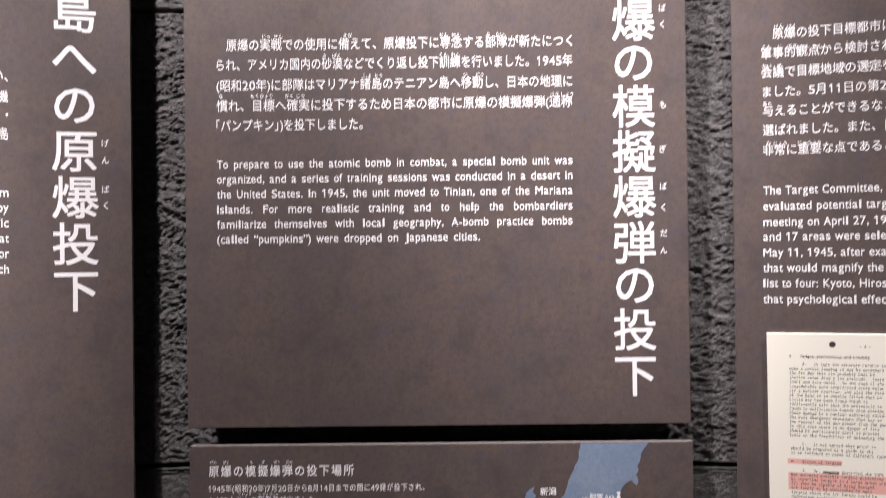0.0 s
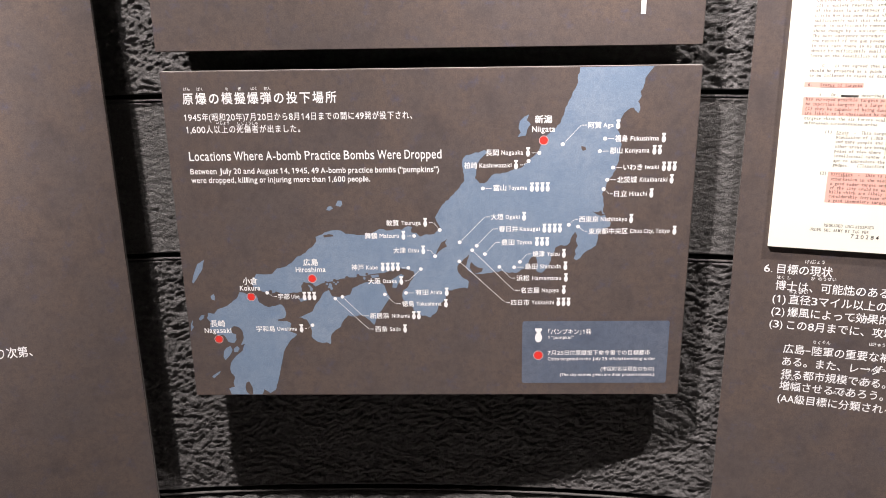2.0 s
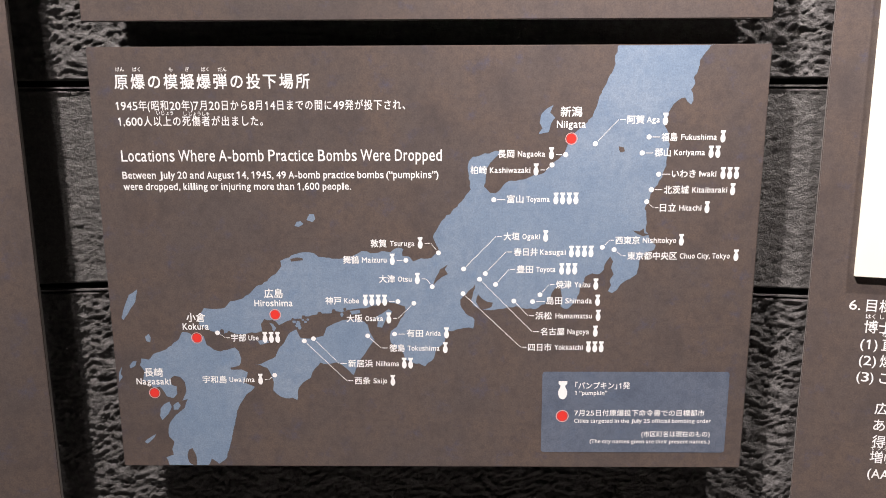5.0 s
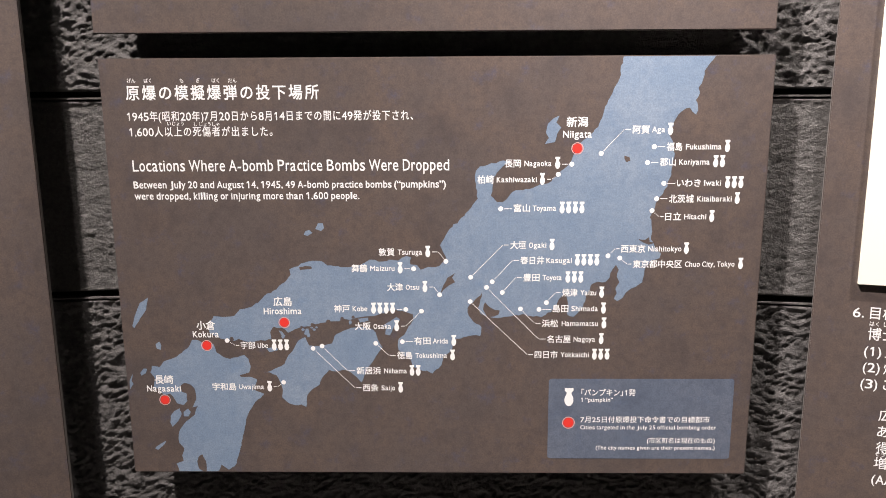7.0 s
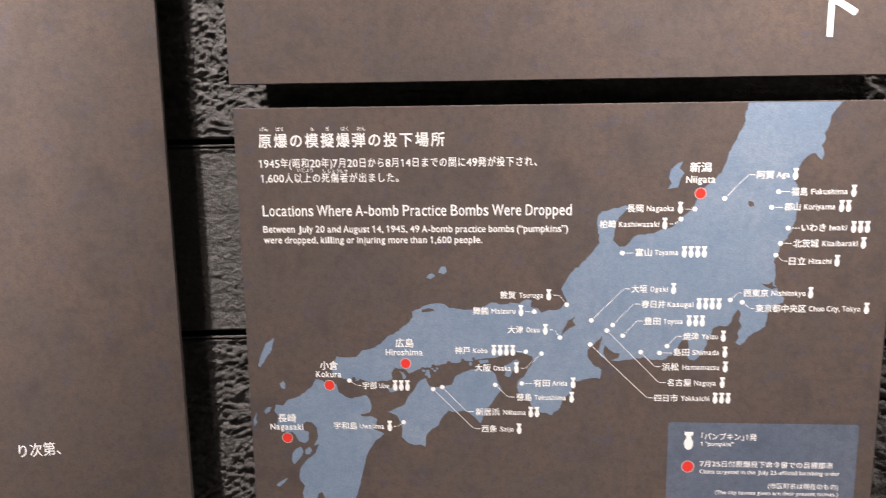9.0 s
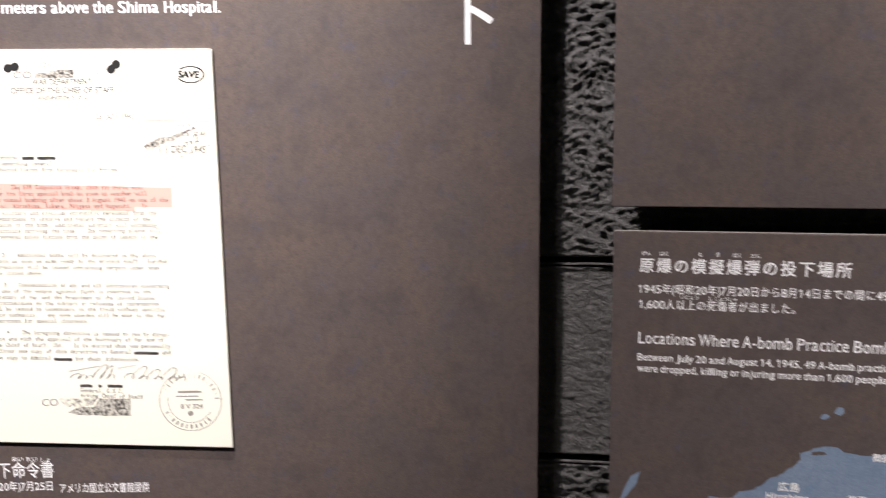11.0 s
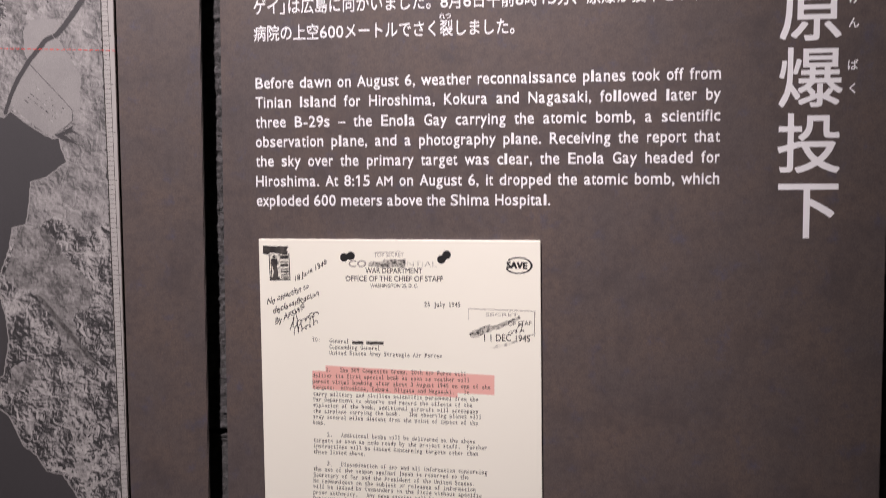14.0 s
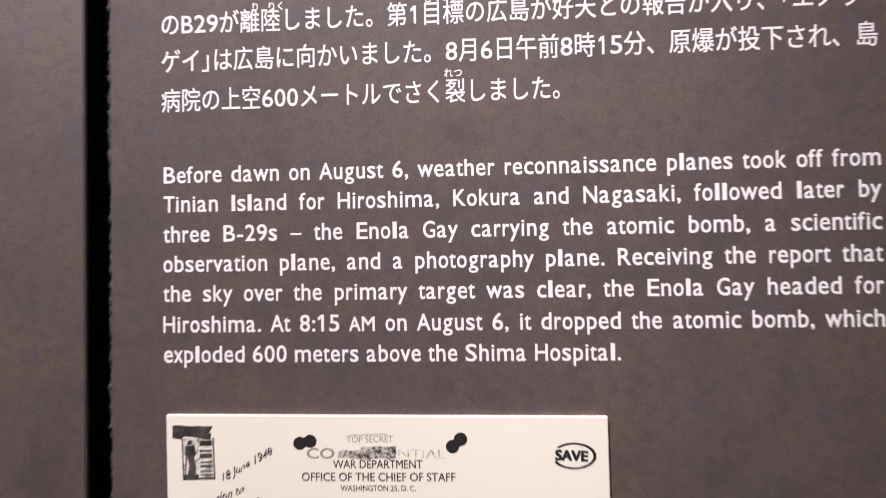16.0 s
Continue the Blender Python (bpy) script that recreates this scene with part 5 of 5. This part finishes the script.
# ---- the aerial photograph on the far panel ----
def aerial(name, stops, scale, relief=5.0, contrast=1.0, veins=0.0, vein=(0.30, 0.29, 0.28), dapple=0.0):
    """A grey picture of ground seen from high up, modelled by light from one side."""
    mat = material(name, (0.3, 0.3, 0.3), 0.5)
    tree, bsdf = nodes_of(mat)
    v = coords(tree)
    shift = tree.nodes.new("ShaderNodeVectorMath")
    shift.operation = "ADD"
    shift.inputs[1].default_value = (0.0013, 0, 0.0010)
    tree.links.new(v, shift.inputs[0])
    heights = []
    for vector in (v, shift.outputs[0]):
        n = tree.nodes.new("ShaderNodeTexNoise")
        n.inputs["Scale"].default_value, n.inputs["Detail"].default_value, n.inputs["Roughness"].default_value, n.inputs["Distortion"].default_value = scale, 9, 0.66, 0.9
        tree.links.new(vector, n.inputs["Vector"])
        heights.append(n.outputs["Fac"])
    slope = tree.nodes.new("ShaderNodeMath")
    slope.operation = "SUBTRACT"
    tree.links.new(heights[0], slope.inputs[0])
    tree.links.new(heights[1], slope.inputs[1])
    lit = tree.nodes.new("ShaderNodeMath")
    lit.operation = "MULTIPLY_ADD"
    tree.links.new(slope.outputs[0], lit.inputs[0])
    lit.inputs[1].default_value = relief
    broad = tree.nodes.new("ShaderNodeMath")
    broad.operation = "MULTIPLY_ADD"
    tree.links.new(noise_node(tree, v, scale * 0.42, 7, 0.62), broad.inputs[0])
    broad.inputs[1].default_value, broad.inputs[2].default_value = contrast, 0.5 - 0.5 * contrast
    tree.links.new(broad.outputs[0], lit.inputs[2])
    c = ramp(tree, lit.outputs[0], stops)
    if veins:
        n = tree.nodes.new("ShaderNodeTexNoise")
        n.noise_type, n.normalize = "RIDGED_MULTIFRACTAL", True
        n.inputs["Scale"].default_value, n.inputs["Detail"].default_value, n.inputs["Roughness"].default_value, n.inputs["Distortion"].default_value = 62, 8, 0.66, 0.4
        tree.links.new(v, n.inputs["Vector"])
        ridge = ramp(tree, n.outputs["Fac"], [(0.30, (0, 0, 0)), (0.62, (veins, veins, veins))])
        c = mix(tree, ridge, c, vein)
    if dapple:
        spots = ramp(tree, noise_node(tree, v, 230, 5, 0.62), [(0.47, (dapple, dapple, dapple)), (0.53, (0, 0, 0))])
        c = mix(tree, spots, c, (0.30, 0.30, 0.30), "MULTIPLY")
    grain = noise_node(tree, v, 1400, 3, 0.7)
    c = mix(tree, 0.35, c, ramp(tree, grain, [(0.3, (0.25, 0.25, 0.25)), (0.7, (0.75, 0.75, 0.75))]), "OVERLAY")
    tree.links.new(c, bsdf.inputs["Base Color"])
    return mat


HILLS = aerial("aerial_hills", [(0.26, (0.040, 0.039, 0.040)), (0.46, (0.120, 0.117, 0.116)), (0.60, (0.30, 0.29, 0.28)), (0.90, (0.46, 0.445, 0.425))], 125, 3.4, 2.0, 0.6, (0.42, 0.41, 0.39), 0.30)
PLAIN = aerial("aerial_plain", [(0.20, (0.10, 0.098, 0.096)), (0.44, (0.23, 0.224, 0.218)), (0.62, (0.32, 0.31, 0.298)), (0.90, (0.40, 0.386, 0.37))], 110, 2.0, 1.6, 0.45, dapple=0.18)
WATER = aerial("aerial_water", [(0.2, (0.046, 0.044, 0.046)), (0.9, (0.066, 0.063, 0.064))], 12, 0.2)
PALE = aerial("aerial_fields", [(0.2, (0.25, 0.243, 0.235)), (0.8, (0.34, 0.33, 0.315))], 60, 0.3)
VALLEY = aerial("aerial_valley", [(0.28, (0.10, 0.097, 0.095)), (0.45, (0.215, 0.208, 0.20)), (0.85, (0.36, 0.348, 0.335))], 130, 1.6, 1.3, 0.5, (0.42, 0.41, 0.39), 0.35)
MARGIN = material("photo_margin", (0.44, 0.425, 0.40), 0.5)

photo = empty("aerial_photograph", FAR @ Matrix.Translation((-0.0009, 0, -0.0488)) @ Matrix.Diagonal((1.0419, 1, 1.0343, 1)), "grey aerial photograph of a coastal city with a scale border", "photograph")
part("board", slab([(-0.600, 1.1108), (-0.0778, 1.1108), (-0.0822, 1.8200), (-0.600, 1.8200)], -0.005, 0.0), MARGIN, photo)
U0, U1, Z0, Z1 = -0.585, -0.0925, 1.1256, 1.800
rise = (-0.0845 + 0.0936) / (1.6854 - 1.1256)


def inner(z):
    """The picture's inner edge, which leans a little."""
    return -0.0845 - rise * (z - 1.1256)


ink("picture", [shape([(U0, Z0), (inner(Z0), Z0), (inner(Z1), Z1), (U0, Z1)])], HILLS, photo, DOC)
plain_edge = [(U0, 1.36), (-0.19, 1.385), (-0.165, 1.405), (-0.14, 1.42), (-0.115, 1.40), (-0.0900, 1.415), (inner(1.70), 1.70), (-0.15, 1.67), (U0, 1.70)]
ink("plain", [shape(coast(plain_edge, 0.0016, 51))], PLAIN, photo, DOC - 0.000030)
SEA = [(-0.40, 1.530), (-0.1921, 1.5166), (-0.1846, 1.5151), (-0.1786, 1.5215), (-0.1696, 1.5141), (-0.1560, 1.5039), (-0.1408, 1.4949), (-0.1347, 1.4959), (-0.1326, 1.4846), (-0.1281, 1.4724), (-0.1470, 1.4574), (-0.1621, 1.4527),
       (-0.1637, 1.4335), (-0.1676, 1.4112), (-0.1803, 1.4082), (-0.1833, 1.3891), (-0.1923, 1.3623), (-0.25, 1.34), (-0.40, 1.33)]
BAY = [(-0.30, 1.235), (-0.1968, 1.2294), (-0.1884, 1.2215), (-0.1835, 1.2097), (-0.1760, 1.1918), (-0.1638, 1.1815), (-0.1550, 1.1652), (-0.1400, 1.1613), (-0.1321, 1.1475), (-0.1224, 1.1286), (-0.120, Z0), (-0.30, Z0)]
COVE = [(-0.22, 1.345), (-0.1924, 1.3384), (-0.1888, 1.3193), (-0.1864, 1.2970), (-0.1894, 1.2812), (-0.1925, 1.2623), (-0.22, 1.25)]
for n, points in enumerate((SEA, BAY, COVE)):
    edge = coast(points, 0.0005, 60 + n)
    ink("shore", [stroke(a, b, 0.0011) for a, b in zip(edge, edge[1:]) if b[0] > -0.2], PALE, photo, DOC - 0.000090)
    ink("sea", [shape(edge)], WATER, photo, DOC - 0.000060)
FIELD = [(-0.1595, 1.5665), (-0.1270, 1.5297), (-0.1218, 1.5233), (-0.1218, 1.5120), (-0.1393, 1.4991), (-0.1423, 1.4959), (-0.1620, 1.5119), (-0.1756, 1.5247), (-0.1801, 1.5294), (-0.1695, 1.5487)]
TOWN = [(-0.1649, 1.5808), (-0.1649, 1.5985), (-0.1558, 1.6099), (-0.1345, 1.6103), (-0.1299, 1.6039), (-0.1361, 1.5958), (-0.1193, 1.5686), (-0.1131, 1.5557), (-0.1148, 1.5233), (-0.1218, 1.5233), (-0.1270, 1.5297), (-0.1595, 1.5665)]
for n, points in enumerate((TOWN, FIELD)):
    ink("field", [shape(coast(points, 0.0007, 70 + n))], PALE, photo, DOC - 0.000120 - 0.00003 * n)
edge = FIELD[:4] + [(-0.1300, 1.5050)]
ink("road", [stroke(a, b, 0.0006) for a, b in zip(edge, edge[1:])], WATER, photo, DOC - 0.000180)
rng = random.Random(5)
tagged(ink("huts", [stroke((-0.1655 + 0.0055 * i + j * 0.0028, 1.5325 - 0.0045 * i + j * 0.0030), (-0.1655 + 0.0055 * i + j * 0.0028 + 0.0035, 1.5325 - 0.0045 * i + j * 0.0030 - 0.0030), 0.0009) for i in range(5) for j in range(5) if rng.random() < 0.8], HILLS, photo, DOC - 0.000180), kind="stuff")
ink("harbour", [shape([(-0.1385, 1.4985), (-0.1290, 1.5030), (-0.1215, 1.5080), (-0.1225, 1.5040), (-0.1130, 1.4975), (-0.1220, 1.5010), (-0.1300, 1.4990), (-0.1165, 1.4890), (-0.1310, 1.4935)])], WATER, photo, DOC - 0.000180)
RIVER = [(-0.0975, 1.6510), (-0.1114, 1.6270), (-0.1269, 1.6040), (-0.1345, 1.5951), (-0.1437, 1.5908), (-0.1604, 1.5697), (-0.1710, 1.5519), (-0.1786, 1.5342), (-0.1846, 1.5151)]
bends = coast(RIVER, 0.0003, 80, closed=False)
ink("river", [stroke(a, b, 0.0058 - 0.0025 * i / len(bends)) for i, (a, b) in enumerate(zip(bends, bends[1:]))] + [disc(u, z, 0.0026 - 0.0012 * i / len(bends), n=10) for i, (u, z) in enumerate(bends)], WATER, photo, DOC - 0.000150)
ink("bridge", [stroke((-0.1385, 1.5965), (-0.1360, 1.5915), 0.0007), stroke((-0.1600, 1.5735), (-0.1560, 1.5700), 0.0007)], PALE, photo, DOC - 0.000180)
STREAM = [(-0.2082, 1.6623), (-0.1828, 1.665), (-0.167, 1.669), (-0.1511, 1.6806), (-0.14, 1.6955), (-0.1369, 1.7088), (-0.1337, 1.7287)]
bends = coast(STREAM, 0.0006, 81, closed=False)
ink("stream", [stroke(a, b, 0.0026 - 0.0012 * i / len(bends)) for i, (a, b) in enumerate(zip(bends, bends[1:]))], WATER, photo, DOC - 0.000150)
# wooded ridges and cleared valleys
RIDGES = [[(-0.1391, 1.6955), (-0.1226, 1.6723), (-0.1242, 1.649), (-0.1416, 1.6258), (-0.1454, 1.659)],
          [(-0.205, 1.6573), (-0.1702, 1.665), (-0.174, 1.6258), (-0.1892, 1.5959), (-0.205, 1.5926)]]
VALLEYS = [[(-0.1765, 1.41), (-0.1511, 1.4083), (-0.1289, 1.3768), (-0.1068, 1.3502), (-0.1099, 1.3303), (-0.1258, 1.322), (-0.1226, 1.2938), (-0.0972, 1.2639), (-0.1163, 1.2732), (-0.1321, 1.2855), (-0.1448, 1.3104), (-0.1575, 1.3403), (-0.1733, 1.3486), (-0.1892, 1.3569), (-0.1797, 1.3834)],
           [(-0.1828, 1.2739), (-0.1606, 1.2772), (-0.167, 1.254), (-0.1828, 1.244), (-0.1939, 1.2473)],
           [(-0.1702, 1.659), (-0.1622, 1.6656), (-0.1606, 1.6424), (-0.148, 1.6225), (-0.1638, 1.6142), (-0.1686, 1.5992), (-0.1828, 1.6258)]]
for n, points in enumerate(RIDGES):
    ink("ridge", [shape(coast(points, 0.0030, 90 + n))], HILLS, photo, DOC - 0.000039)
for n, points in enumerate(VALLEYS):
    ink("valley", [shape(coast(points, 0.0030, 95 + n))], VALLEY, photo, DOC - 0.000048)

def clearing(stems, w, seed):
    """Pale cleared land that forks up the side valleys, with clumps along every fork."""
    rng = random.Random(seed)
    out = []
    for a, b in stems:
        n = max(3, int(math.hypot(b[0] - a[0], b[1] - a[1]) / 0.0042))
        heading = math.atan2(b[1] - a[1], b[0] - a[0])
        last = a
        for i in range(1, n + 1):
            k = i / n
            p = (a[0] + (b[0] - a[0]) * k + rng.uniform(-0.0011, 0.0011), a[1] + (b[1] - a[1]) * k + rng.uniform(-0.0011, 0.0011))
            out.append(stroke(last, p, w * (1.15 - 0.75 * k)))
            for side in (-1, 1):
                if rng.random() < 0.72:
                    turn = heading + side * rng.uniform(0.5, 1.1)
                    reach = rng.uniform(0.0035, 0.0080) * (1.1 - 0.5 * k)
                    q = (p[0] + math.cos(turn) * reach, p[1] + math.sin(turn) * reach)
                    out.append(stroke(p, q, w * rng.uniform(0.35, 0.6)))
                    r = w * rng.uniform(0.3, 0.55)
                    out.append(shape([(q[0] + math.cos(v) * r * rng.uniform(0.6, 1.3), q[1] + math.sin(v) * r * rng.uniform(0.6, 1.3)) for v in (0.0, 0.9, 1.8, 2.7, 3.6, 4.5, 5.4)]))
            last = p
    return out


CLEARED = aerial("aerial_cleared", [(0.24, (0.17, 0.165, 0.16)), (0.44, (0.33, 0.32, 0.305)), (0.80, (0.50, 0.485, 0.46))], 150, 1.2, 1.2)
FORK = (-0.1200, 1.1560)
ink("clearing", clearing([((-0.1150, 1.1330), FORK), (FORK, (-0.1330, 1.2200)), (FORK, (-0.1520, 1.1700)), (FORK, (-0.0990, 1.1900)), ((-0.1225, 1.1720), (-0.1130, 1.2090)), ((-0.1180, 1.1450), (-0.0950, 1.1560))], 0.0040, 131), CLEARED, photo, DOC - 0.000054)
ink("border_line", [stroke((inner(Z0), Z0), (inner(Z1), Z1), 0.0010), stroke((U0, Z0), (inner(Z0), Z0), 0.0010)], BLACK, photo, DOC - 0.000090)
ticks = [stroke((inner(Z0 + i * 0.0047), Z0 + i * 0.0047), (inner(Z0 + i * 0.0047) + 0.0064, Z0 + i * 0.0047), 0.0004) for i in range(142)]
ticks += [stroke((inner(Z0) - i * 0.0047, Z0), (inner(Z0) - i * 0.0047, Z0 - 0.0064), 0.0004) for i in range(105)]
ticks += [stroke((inner(Z0 + i * 0.047) + 0.0064, Z0 + i * 0.047), (inner(Z0 + i * 0.047) + 0.0085, Z0 + i * 0.047), 0.0006) for i in range(14)]
ticks += [stroke((inner(Z0) + 0.0064, Z0 - 0.0064), (inner(Z1) + 0.0064, Z1), 0.0004), stroke((U0, Z0 - 0.0064), (inner(Z0) + 0.0064, Z0 - 0.0064), 0.0004)]
tagged(ink("scale_ticks", ticks, BLACK, photo, DOC), kind="stuff")
ink("scale_number", [set_line("14", -0.1445, -0.1400, 1.1165, 0.0042, 0.0)], BLACK, photo, DOC)
ink("scale_number", [set_line("15", -0.1004, -0.0960, 1.1130, 0.0042, 0.0)], BLACK, photo, DOC)
ink("red_line", [stroke((-0.0800 - i * 0.0052, 1.5814), (-0.0800 - i * 0.0052 - 0.0036, 1.5813), 0.0007) for i in range(90)], RED, photo, DOC - 0.000240, "red dashed line across the photograph")
line(far_panel, "bombing", -0.1830, -0.1465, 1.0570, 0.0145)
bar(far_panel, -0.52, -0.189, 1.0570, 0.008, WHITE)
bar(far_panel, -0.52, -0.1150, 1.0370, 0.006, WHITE)
